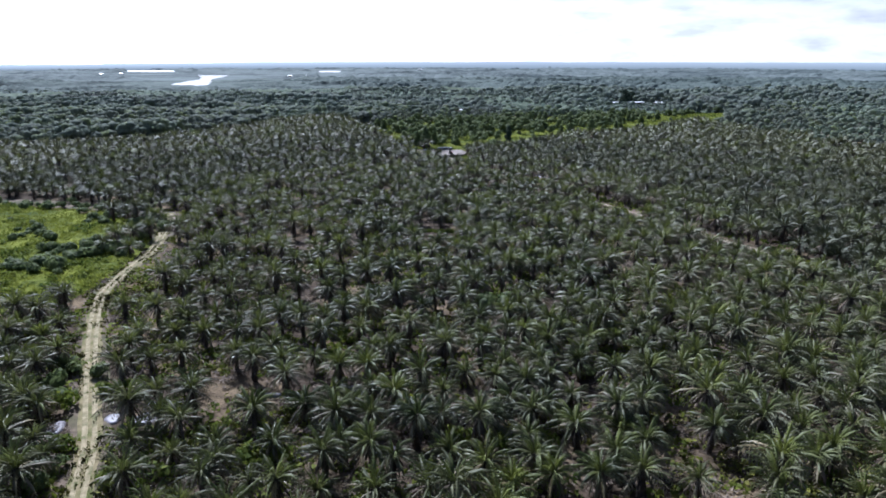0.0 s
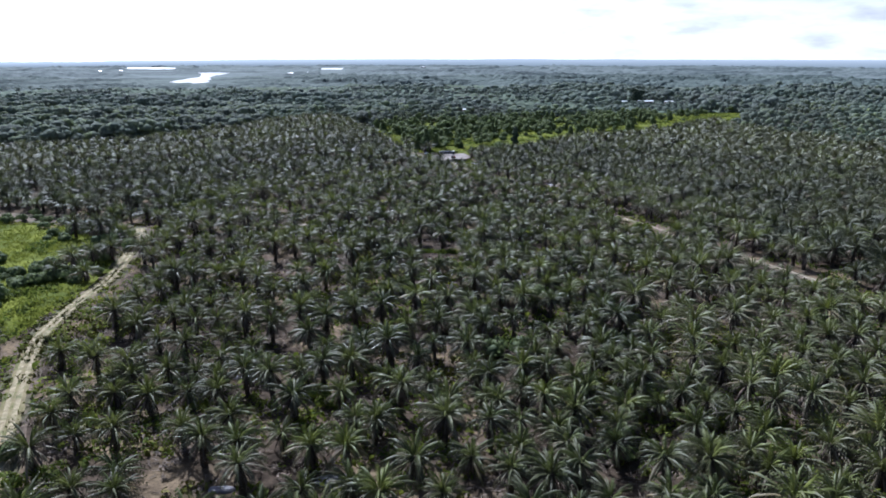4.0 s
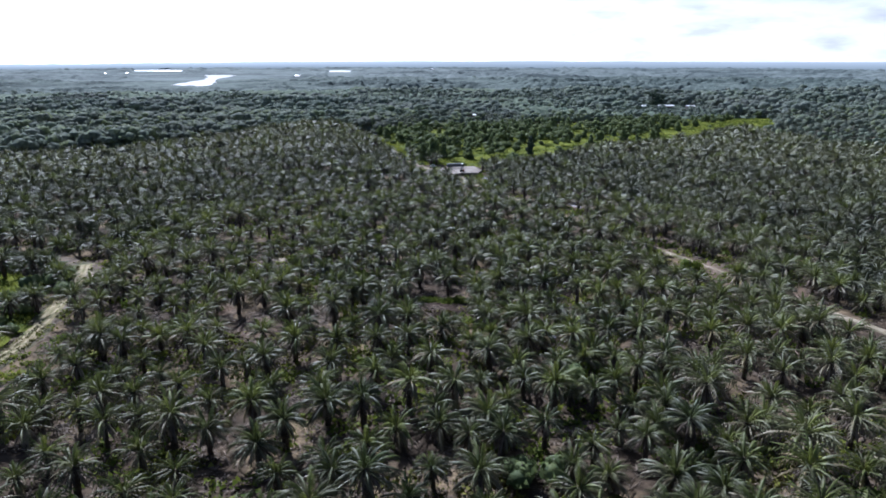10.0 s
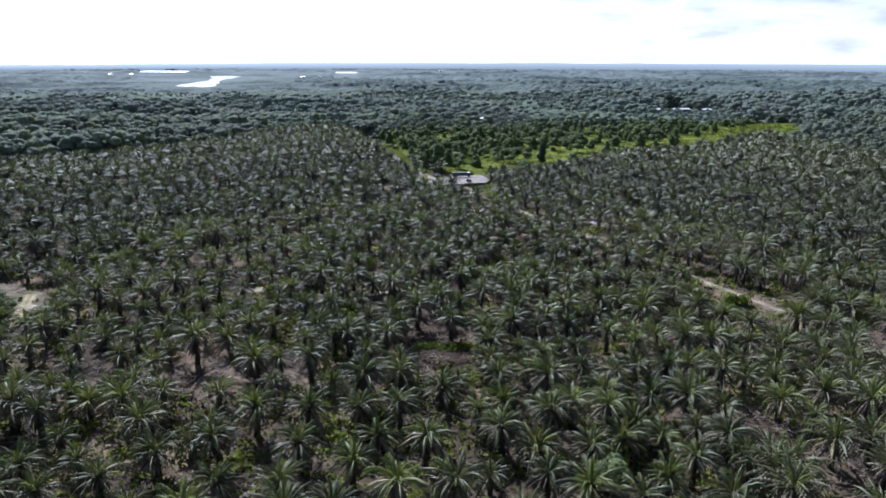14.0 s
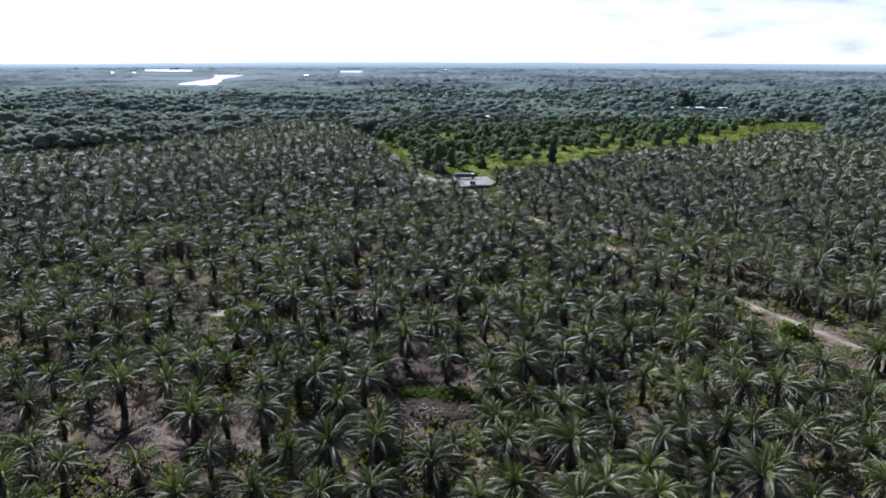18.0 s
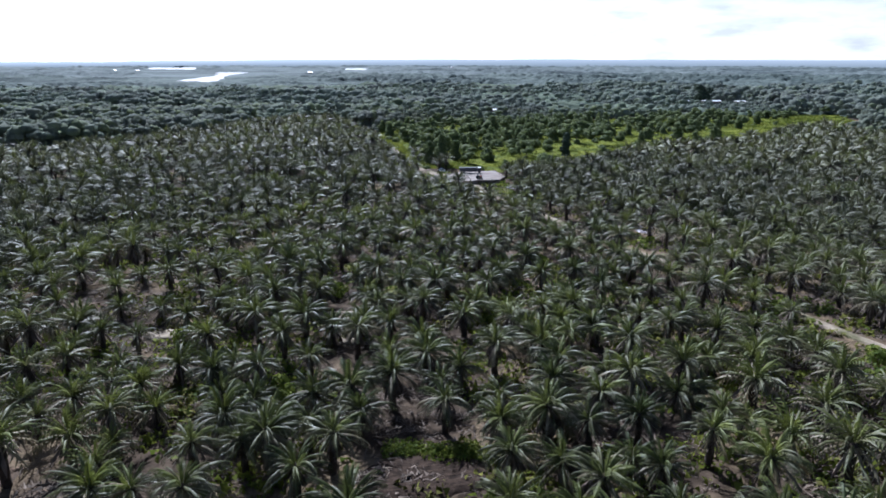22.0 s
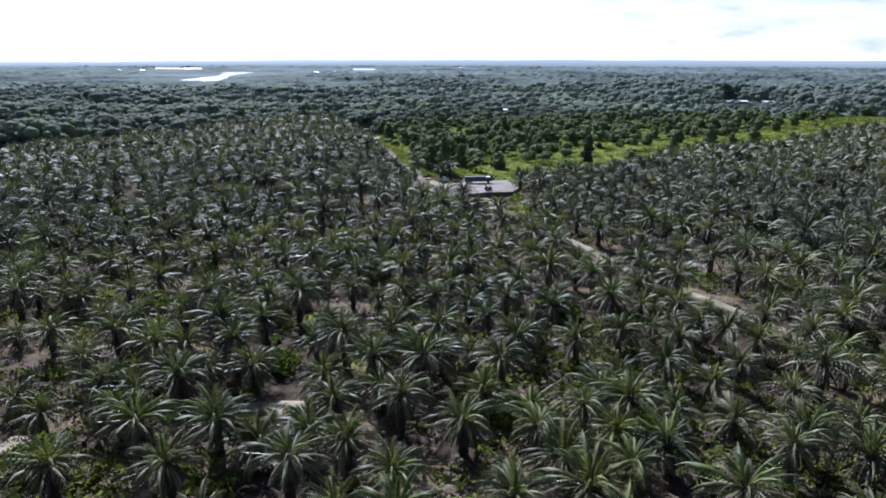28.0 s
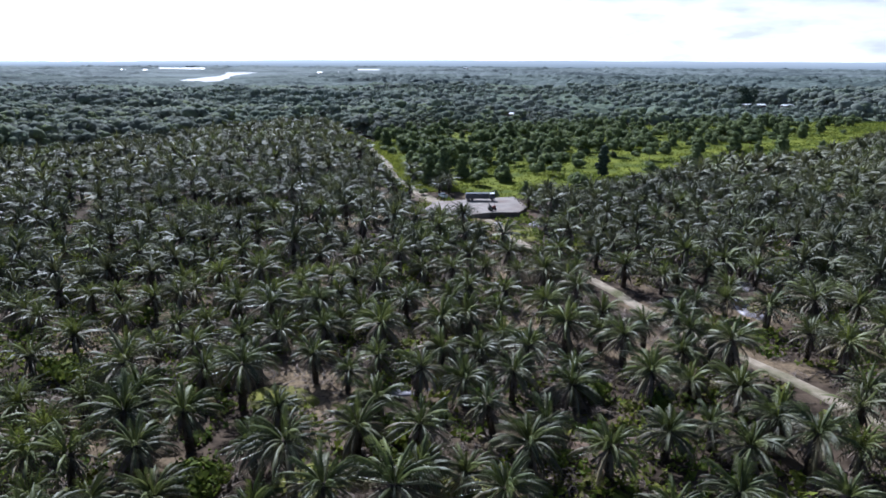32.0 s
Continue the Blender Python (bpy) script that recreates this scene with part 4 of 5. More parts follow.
# single trees that stand out
big = tree_thing("creeper_tree", 11, 15.0, 2.9, "column", 2200, 0.55, "tall dead tree wrapped in dark creepers on the meadow", "tree", "", M_DARKLEAF)
big.matrix_basis = pose(53, 534, -0.2)
big = tree_thing("creeper_tree", 12, 17.5, 3.2, "column", 2400, 0.55, "tall creeper-clad tree at the edge of the meadow", "tree", "", M_LEAF)
big.matrix_basis = pose(-14, 503, -0.2)
big = tree_thing("broad_tree", 13, 25.0, 11.0, "round", 2200, 1.2, "large dark broad-crowned tree above the woods", "tree", "", M_DARKLEAF)
big.matrix_basis = pose(251, 912, 0)
for n, (x, y, h, w) in enumerate(((100, 560, 13, 3.2), (-20, 508, 13, 2.6), (-7, 520, 12, 2.8), (40, 600, 11, 3.0), (139, 622, 12, 4.0), (166, 625, 14, 3.4), (90, 690, 14, 3.5), (15, 640, 15, 3.5))):
    big = tree_thing("creeper_tree", 40 + n, h, w, "column", 1300, 0.6, "dark tree overgrown with creepers on the meadow", "tree", "creeper trees of the meadow", M_LEAF)
    big.matrix_basis = pose(x, y, -0.2, 0, 0, 47 * n)

r_tree = np.random.default_rng(5)
SHRUBS = {k: [tree_shape(60 + 10 * i + j, h, w, k, lv, sz) for j in range(5)] for i, (k, h, w, lv, sz) in enumerate((("column", 9.0, 2.4, 260, 0.7), ("bush", 3.0, 2.6, 200, 0.5), ("round", 10.0, 4.2, 320, 0.78)))}
SHRUBS["weed"] = [tree_shape(160 + j, 2.2, 1.7, "bush", 170, 0.38) for j in range(5)]
SHRUBS["broad"] = [tree_shape(170 + j, 2.6, 1.9, "bush", 130, 0.8) for j in range(5)]
SHRUB_MESH = {k: [(sheet_mesh("crown", *c, [M_HERB if k == "weed" else M_LEAF]), sheet_mesh("trunk", *t, [M_BARK])) for c, t in v] for k, v in SHRUBS.items()}


def place_shrub(kind, x, y, size, tall, label, category, name, group):
    crown, trunk = SHRUB_MESH[kind][r_tree.integers(0, 5)]
    base = new(name)
    tagged(base, label, category, group)
    part("trunk", trunk, None, base)
    part("crown", crown, None, base)
    base.matrix_basis = Matrix.LocRotScale((x, y, -0.15), Euler((0, 0, r_tree.uniform(0, 6.28))), (size, size, size * tall))


# west meadow: scattered bushes
for x, y, s in ((-148, 238, 1.3), (-161, 242, 0.8), (-122, 216, 1.5), (-120, 246, 1.2), (-133, 207, 1.4), (-125, 202, 1.3), (-144, 208, 0.9), (-175, 303, 1.1), (-168, 261, 0.8), (-149, 269, 0.8), (-114, 228, 1.1), (-122, 197, 0.7), (-140, 264, 1.0), (-124, 260, 1.6), (-117, 248, 1.4), (-118, 232, 1.1), (-130, 250, 0.9), (-127, 214, 1.3), (-116, 220, 1.4), (-111, 217, 1.0), (-139, 203, 1.5), (-131, 199, 1.0), (-155, 288, 0.9), (-190, 290, 1.2), (-182, 268, 0.7), (-170, 228, 0.9), (-158, 210, 0.8), (-136, 181, 0.9), (-150, 186, 1.0), (-113, 240, 1.3), (-112, 255, 1.4), (-118, 262, 1.5), (-109, 226, 0.9), (-121, 238, 1.2), (-126, 232, 1.4)):
    place_shrub("bush", x, y, s, r_tree.uniform(0.8, 1.25), "dark green bush on the bright meadow", "bush", "bush", "bushes of the meadows")
# thickets of small shrubs
for cx, cy in [(-120, 248), (-120, 261), (-124, 222), (-123, 226), (-131, 208), (-142, 272), (-136, 220), (-163, 249)]:
    for k in range(11):
        x, y = cx + r_tree.normal(0, 4.5), cy + r_tree.normal(0, 4.0)
        if inside(FIELD_WEST, np.array([x]), np.array([y]))[0] and off_line(TRACK_WEST, np.array([x]), np.array([y]))[0] > 4:
            place_shrub("bush", x, y, r_tree.uniform(0.6, 1.25), r_tree.uniform(0.8, 1.5), "tangled green shrub in a thicket on the meadow", "bush", "bush", "bushes of the meadows")
for k in range(26):   # scrub along the far edge of the meadow
    x = -225 + 4.2 * k
    place_shrub("bush", x, 298 - 0.16 * (x + 200) + r_tree.normal(0, 3) - max(0, x + 150) * 0.55, r_tree.uniform(0.6, 1.1), 1.1, "green shrub at the edge of the meadow", "bush", "bush", "bushes of the meadows")
# north meadow: bushes and creeper-clad trees, thicker towards the woods
MEADOW_EDGE = FIELD_NORTH[3:10]
count, scrub = 0, []
while count < 640:
    x, y = r_tree.uniform(-70, 350), r_tree.uniform(488, 830)
    spot = np.array([x]), np.array([y])
    if not inside(FIELD_NORTH, *spot)[0] or off_line(TRACK_NORTH, *spot)[0] < 7:
        continue
    edge = min(off_line(MEADOW_EDGE, *spot)[0], 160)
    open_to = 9 if x < 30 else 20 + 0.06 * x    # the open strip of grass is wider in the east
    thick = np.clip((edge - open_to) / 60, 0.05, 1) * (1.5 if x < 40 else 1.0)
    patch = noise.noise(Vector((x * 0.022, y * 0.022, 8.1))) + 0.6 * noise.noise(Vector((x * 0.06, y * 0.06, 2.3)))
    if r_tree.uniform() > thick * (0.75 + 1.1 * patch):
        continue
    count += 1
    pick = r_tree.uniform()
    if pick < 0.40 and edge > 55:
        scrub.append((x, y, r_tree.uniform(0.6, 2.3)))
    elif pick < 0.40:
        place_shrub("bush", x, y, r_tree.uniform(0.6, 2.3), r_tree.uniform(0.8, 1.4), "green bush overgrown with creepers on the meadow", "bush", "bush", "bushes of the meadows")
    elif pick < 0.70:
        place_shrub("column", x, y, r_tree.uniform(0.6, 1.4), r_tree.uniform(0.65, 1.0), "dark slim tree wrapped in creepers", "tree", "scrub_tree", "scrub trees of the meadow")
    else:
        place_shrub("round", x, y, r_tree.uniform(0.5, 1.35), r_tree.uniform(0.65, 1.0), "dark green round-crowned scrub tree", "tree", "scrub_tree", "scrub trees of the meadow")
scrub = np.array(scrub)
shapes = [(np.concatenate([c[0], t[0]]), np.concatenate([c[1], t[1] + len(c[0])]), np.concatenate([np.zeros(len(c[1])), np.ones(len(t[1]))])) for c, t in SHRUBS["bush"]]
v, t, w = scatter(shapes, scrub[:, 0], scrub[:, 1], np.full(len(scrub), -0.15), scrub[:, 2], r_tree.uniform(0, 6.28, len(scrub)))
stuff("meadow_scrub", v, t, [M_LEAF, M_BARK], "dense green bushes at the back of the meadow", "bushes", w)
place_shrub("round", 25, 197.5, 0.85, 0.85, "dense round broadleaf tree among the oil palms", "tree", "broadleaf_tree", "")
# stray broadleaf bushes among the palms
for x, y, s in ((12, 168, 1.5), (18, 170, 1.3), (-84, 132, 1.2), (-78, 112, 1.1), (-74, 128, 1.0), (30, 128, 1.0), (-40, 300, 1.0), (-26, 478, 0.9), (-30, 486, 1.0), (-33, 500, 1.2), (-20, 488, 0.8), (0, 482, 0.9), (6, 483, 1.0)):
    place_shrub("bush", x, y, s, 1.2, "leafy green bush in a gap between the palms", "bush", "bush", "bushes between the palms")


def wood_sites(y0, y1, d):
    x, y = [], []
    for k, yy in enumerate(np.arange(y0, y1, d * 0.9)):
        xx = np.arange(-2000, 2000, d) + (k % 2) * d / 2
        x.append(xx)
        y.append(np.full(len(xx), yy))
    x, y = np.concatenate(x), np.concatenate(y)
    x, y = x + r_tree.uniform(-0.4, 0.4, len(x)) * d, y + r_tree.uniform(-0.4, 0.4, len(x)) * d
    keep = wedge(x, y, 60) & ~inside(PALM_LAND, x + 14 * wander(x, y, 0.03), y + 16 * wander(y, x, 0.025) - 4) & ~inside(FIELD_NORTH, x, y) & (off_line(TRACK_NORTH, x, y) > 7)
    keep &= ~inside(CLEARING, x, y) & ~inside(GLADE, x, y)
    keep &= ~((np.abs(x - 20) < 130) & (y < 555)) & (off_line(FIELD_NORTH[3:10], x, y) > 24)
    return x[keep], y[keep]


CLEARING = [(236, 950), (322, 950), (325, 985), (240, 985)]   # open ground round the far sheds
LOW_SCRUB = [(205, 790), (300, 790), (340, 990), (232, 990)]    # young growth before the sheds
GLADE = [(8, 770), (30, 770), (30, 812), (8, 812)]              # round the lone house in the woods


def dome_tree(seed, height, spread, lobes, fine, leaves, low=1, leaf=0.2):
    """A far tree: overlapping rounded lobes with uneven skins and a fringe of leaf sprays, on a trunk."""
    r = np.random.default_rng(seed)
    vs, ts, base, places = [], [], 0, []
    for k in range(lobes):
        a, d = k * 2.4 + r.uniform(-0.5, 0.5), spread * math.sqrt(k / lobes) * 0.78
        rr = spread * r.uniform(0.42, 0.6) * (1.15 if k == 0 else 0.9)
        c = (d * math.cos(a), d * math.sin(a), height - rr * r.uniform(0.75, 0.95) - 0.05 * d * d)
        if k >= lobes - low:   # lower lobes hide the stem
            c, rr = (c[0] * 0.7, c[1] * 0.7, height * r.uniform(0.25, 0.42)), spread * 0.62
        places.append((*c, rr, rr * 0.7))
        bm = bmesh.new()
        bmesh.ops.create_icosphere(bm, subdivisions=fine, radius=1)
        bmesh.ops.delete(bm, geom=[f for f in bm.faces if f.calc_center_median().z < -0.55], context="FACES")
        bmesh.ops.triangulate(bm, faces=bm.faces[:])
        bm.verts.index_update()
        co = np.array([v.co for v in bm.verts])
        ts.append(np.array([[v.index for v in f.verts] for f in bm.faces]) + base)
        bm.free()
        co = co * (rr * r.uniform(0.72, 1.22, len(co)))[:, None]
        co[:, 2] *= 0.7
        vs.append(co + np.array(c))
        base += len(co)
    crown = sum(len(q) for q in ts)
    if leaves:
        lv, lt = leaf_ball(r, places, leaves, spread * leaf, 0.22)
        vs.append(lv)
        ts.append(lt + base)
        base += len(lv)
        crown += len(lt)
    tv = np.array([(-0.3, -0.2, 0), (0.3, -0.2, 0), (0, 0.3, 0), (0, 0, height * 0.8)])
    vs.append(tv)
    ts.append(np.array([(0, 1, 3), (1, 2, 3), (2, 0, 3)]) + base)
    return np.concatenate(vs), np.concatenate(ts), np.concatenate([np.zeros(crown), np.ones(3)])


kinds = {"umbrella": [dome_tree(200 + j, 10.0, 6.0, 5, 1, 54, 1, 0.17) for j in range(6)], "round": [dome_tree(220 + j, 10.0, 4.8, 4, 1, 48, 2, 0.18) for j in range(6)], "column": [dome_tree(240 + j, 10.5, 3.4, 3, 1, 42, 2, 0.21) for j in range(6)]}
x, y = wood_sites(440, 800, 6.9)
west = wander(x, y, 0.006) + np.where(x < -60, 0.35, -0.35)
for kind, chosen in (("umbrella", west > 0.1), ("round", (west <= 0.1) & (west > -0.45)), ("column", west <= -0.45)):
    n = int(chosen.sum())
    size = 0.98 * np.clip(r_tree.normal(0.95, 0.30, n), 0.45, 1.9) * (1 + 0.45 * wander(x[chosen], y[chosen], 0.012))
    v, t, w = scatter(kinds[kind], x[chosen], y[chosen], np.full(n, -0.3), size, r_tree.uniform(0, 6.28, n))
    stuff("near_woods", v, t, [M_WOOD_LEAF, M_BARK], "mixed dark green woodland beyond the plantation", "woods", w)


def crowns(x, y, d, seed):
    """Height of closely set rounded crowns, from 0 between them to about 1 on their tops."""
    table = np.random.default_rng(seed).uniform(0, 1, (4, 211, 211))
    i, j = np.floor(x / d).astype(int), np.floor(y / d).astype(int)
    best = np.zeros(x.shape)
    for di in (-1, 0, 1):
        for dj in (-1, 0, 1):
            a, b = (i + di) % 211, (j + dj) % 211
            px, py = (i + di + 0.5 + 0.8 * (table[0, a, b] - 0.5)) * d, (j + dj + 0.5 + 0.8 * (table[1, a, b] - 0.5)) * d
            wide = d * (0.42 + 0.3 * table[2, a, b])
            far = ((x - px) ** 2 + (y - py) ** 2) / wide ** 2
            best = np.maximum(best, (0.55 + 0.5 * table[3, a, b]) * np.sqrt(np.clip(1 - far, 0, 1)))
    return best


def canopy(name, near, far, rows, cols, wide, tall, mat, label):
    """A closed canopy of crown beside crown, lowered towards the river and the lakes, open at clearings."""
    az = np.radians(np.linspace(-42, 39, cols))
    rad = near * (far / near) ** np.linspace(0, 1, rows)
    a, r = np.meshgrid(az, rad)
    x, y = r * np.sin(a), 100 + r * np.cos(a)
    x, y = x + r_tree.uniform(-0.2, 0.2, x.shape) * r * (az[1] - az[0]), y + r_tree.uniform(-0.2, 0.2, x.shape) * r * (rad[1] / rad[0] - 1)
    stand = wander(x, y * 0.6, 0.0065)
    big, small = crowns(x, y, wide, 7), crowns(x, y, wide * 0.45, 9)
    top = tall * (0.05 + 0.85 * big + 0.20 * small) * (0.45 + 0.85 / (1 + np.exp(-14 * (stand + 0.12)))) * (1 + 0.3 * wander(x, y, 0.02))
    low = wander(y * 1.6, x * 0.4, 0.0035)
    top = top * np.clip((r - near) / 60, 0, 1)
    top = np.where(low > 0.30, top * 0.4, top)
    top = top + np.where((low < 0.2) & (crowns(x, y, wide * 4.3, 12) > 0.93), 0.5 * tall * big, 0)
    for lake in (RIVER, LAKE_FAR, LAKE_MID):
        if lake is RIVER:
            shore = off_line(lake + lake[:1], x.ravel(), y.ravel()).reshape(x.shape)
            top = top * np.clip((1.0 + 0.026 * shore) / tall, 0.06, 1)
        else:   # low swamp before the lagoons
            swamp = np.zeros(x.shape, bool)
            for s in np.linspace(0.70, 1.0, 11):
                swamp |= inside([(px * s, py * s) for px, py in lake], x, y)
            top = np.where(swamp, 1.0 + 0.1 * top, top)
        top = np.where(inside(lake, x, y), -3.0, top)
    bare = inside(PALM_LAND, x, y) | inside(FIELD_NORTH, x, y) | inside(CLEARING, x, y) | inside(GLADE, x, y) | (off_line(TRACK_NORTH, x.ravel(), y.ravel()).reshape(x.shape) < 7)
    top = np.where(bare | (y < 798), -0.8, top)
    i = (np.arange(rows - 1)[:, None] * cols + np.arange(cols - 1)[None]).ravel()
    tris = np.concatenate([np.stack([i, i + 1, i + cols + 1], 1), np.stack([i, i + cols + 1, i + cols], 1)])
    tris = tris[(top.ravel()[tris] > -0.8).any(1)]
    ob = stuff(name, np.stack([x.ravel(), y.ravel(), top.ravel()], 1), tris, [mat], label, "woods")
    ob.data.polygons.foreach_set("use_smooth", np.ones(len(tris), bool))


# the farther sheets take bluer colours, with the haze painted in
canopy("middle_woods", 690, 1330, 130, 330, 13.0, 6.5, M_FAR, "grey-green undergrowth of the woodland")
canopy("far_woods", 1320, 2050, 140, 440, 18.0, 10.0, M_PLAIN, "far woodland and swamp canopy, painted blue-green with haze")
canopy("coastal_woods", 2040, 3900, 140, 400, 30.0, 10.0, M_COAST, "distant canopy towards the coast, painted pale with haze")

# stands of trees in the middle distance: tall in some stands, low and close in others
far_kinds = [dome_tree(270 + j, 10.0 + 0.6 * (j % 4), 4.2 + 0.45 * j, 3 + j % 2, 1, 16, 1, 0.24) for j in range(8)]
x, y = wood_sites(800, 1330, 10.2)
stand = wander(x, y, 0.007)
bank = off_line(RIVER + RIVER[:1], x, y)
keep = (bank > 160) & (r_tree.uniform(0, 1, len(x)) < 0.82 + 0.5 * stand)
x, y, stand, bank = x[keep], y[keep], stand[keep], bank[keep]
n = len(x)
size = np.clip(r_tree.normal(1.0, 0.30, n), 0.4, 1.9) * (0.95 + 0.75 * stand) * np.where(inside(LOW_SCRUB, x, y), 0.5, 1.0) * np.clip(bank / 800, 0.25, 1) * 0.9
v, t, w = scatter(far_kinds, x, y, np.full(n, -0.3), np.clip(size, 0.22, 1.8), r_tree.uniform(0, 6.28, n))
stuff("middle_trees", v, t, [M_MIDWOOD, M_BARK], "woodland trees in close stands, painted grey-green with haze", "woods", w)


def water_sheet(name, poly, label, mat=M_RIVER, z=0.3):
    bm = bmesh.new()
    bm.faces.new([bm.verts.new((px, py, z)) for px, py in poly])
    bmesh.ops.triangulate(bm, faces=bm.faces[:])
    me = bpy.data.meshes.new(name)
    bm.to_mesh(me)
    bm.free()
    me.materials.append(mat)
    tagged(new(name, me), label, "water", kind="structure")


water_sheet("river", RIVER, "broad river that mirrors the bright sky")
water_sheet("lake_far", LAKE_FAR, "distant lagoon that mirrors the bright sky", M_LAGOON)
water_sheet("lake_mid", LAKE_MID, "distant pool that mirrors the bright sky", M_LAGOON)


for wx, wy in ((5, 101), (12, 102), (17, 101), (24, 108), (-33, 97), (-64, 121), (-77, 113), (-68, 99), (-26, 150), (52, 146), (60, 146), (-50, 90), (-18, 174), (-23, 148), (26, 213), (49, 142), (58, 141), (8, 177), (-87, 248), (-73, 199), (14, 204), (-27, 261), (26, 204), (-25, 256), (-65, 259), (-50, 299), (78, 281), (70, 305), (8, 237), (-28, 312)):
    for k in range(r_tree.integers(2, 5)):
        place_shrub("weed", wx + r_tree.normal(0, 1.7), wy + r_tree.normal(0, 1.7), r_tree.uniform(0.9, 2.0), r_tree.uniform(0.7, 1.2), "yellow-green leafy shrub in a gap between the palms", "shrub", "shrub", "shrubs between the palms")
for wx, wy in ((-21, 299), (5, 298), (-31, 259), (-23, 260), (-49, 283), (30, 284), (70, 307), (74, 335), (-29, 312), (-31, 374), (-61, 362), (-53, 350), (-63, 338), (-38, 338), (-7, 345), (-7, 321), (11, 355), (12, 322), (90, 423), (68, 397), (69, 416), (88, 408), (21, 339), (30, 335), (-85, 370)):
    for k in range(r_tree.integers(2, 5)):
        place_shrub("weed", wx + r_tree.normal(0, 1.7), wy + r_tree.normal(0, 1.7), r_tree.uniform(0.9, 2.0), r_tree.uniform(0.7, 1.2), "yellow-green leafy shrub in a gap between the palms", "shrub", "shrub", "shrubs between the palms")

for wx, wy in ((-65, 89), (-67, 92), (-65, 95), (-69, 97), (-52, 91), (-50, 94), (-70, 102), (-77, 118), (-80, 122), (-53, 104), (-80, 130)):
    place_shrub("broad", wx, wy, r_tree.uniform(0.8, 1.3), r_tree.uniform(0.9, 1.3), "broad-leaved green shrub beside the dirt track", "shrub", "shrub", "shrubs along the dirt track")


def backdrop():
    """A strip of distance on the horizon: wooded plain, haze painted into its glow, paling towards the coast."""
    m = bpy.data.materials.new("hazy_distance")
    m.use_nodes = True
    n, l = m.node_tree.nodes, m.node_tree.links
    n.clear()
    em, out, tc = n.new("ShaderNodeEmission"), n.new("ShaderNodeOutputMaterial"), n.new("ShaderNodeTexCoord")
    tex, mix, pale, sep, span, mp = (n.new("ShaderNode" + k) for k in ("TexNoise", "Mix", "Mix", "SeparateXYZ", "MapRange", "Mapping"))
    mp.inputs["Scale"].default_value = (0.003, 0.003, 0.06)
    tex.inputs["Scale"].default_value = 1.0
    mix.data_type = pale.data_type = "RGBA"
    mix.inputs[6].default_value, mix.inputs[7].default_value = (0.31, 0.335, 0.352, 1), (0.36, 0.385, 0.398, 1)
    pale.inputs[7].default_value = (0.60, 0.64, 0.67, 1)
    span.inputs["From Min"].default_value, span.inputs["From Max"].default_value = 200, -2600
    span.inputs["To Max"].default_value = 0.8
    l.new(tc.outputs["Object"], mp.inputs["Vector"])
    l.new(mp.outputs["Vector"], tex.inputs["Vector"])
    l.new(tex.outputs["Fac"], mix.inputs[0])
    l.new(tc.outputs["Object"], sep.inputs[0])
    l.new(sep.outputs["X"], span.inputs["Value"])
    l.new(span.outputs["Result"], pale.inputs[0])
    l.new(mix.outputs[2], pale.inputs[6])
    low, rise = n.new("ShaderNodeMix"), n.new("ShaderNodeMapRange")   # painted haze: darker and greener at the strip's foot, paler above
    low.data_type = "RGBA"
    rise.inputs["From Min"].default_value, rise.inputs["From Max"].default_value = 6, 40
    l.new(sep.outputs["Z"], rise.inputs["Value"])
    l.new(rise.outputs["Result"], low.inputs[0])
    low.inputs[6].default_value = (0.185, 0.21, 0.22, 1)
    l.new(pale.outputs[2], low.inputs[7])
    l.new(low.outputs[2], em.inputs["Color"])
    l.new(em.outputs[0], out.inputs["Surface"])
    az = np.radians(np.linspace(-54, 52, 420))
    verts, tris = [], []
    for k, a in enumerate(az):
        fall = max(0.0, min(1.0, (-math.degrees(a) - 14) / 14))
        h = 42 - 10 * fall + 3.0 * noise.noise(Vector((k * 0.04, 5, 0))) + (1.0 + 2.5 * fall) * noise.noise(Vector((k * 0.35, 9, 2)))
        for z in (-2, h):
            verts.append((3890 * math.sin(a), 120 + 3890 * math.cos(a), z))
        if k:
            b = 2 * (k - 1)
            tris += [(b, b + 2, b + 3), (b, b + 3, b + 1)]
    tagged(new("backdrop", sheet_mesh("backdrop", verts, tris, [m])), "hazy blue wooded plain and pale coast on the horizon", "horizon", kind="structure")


backdrop()


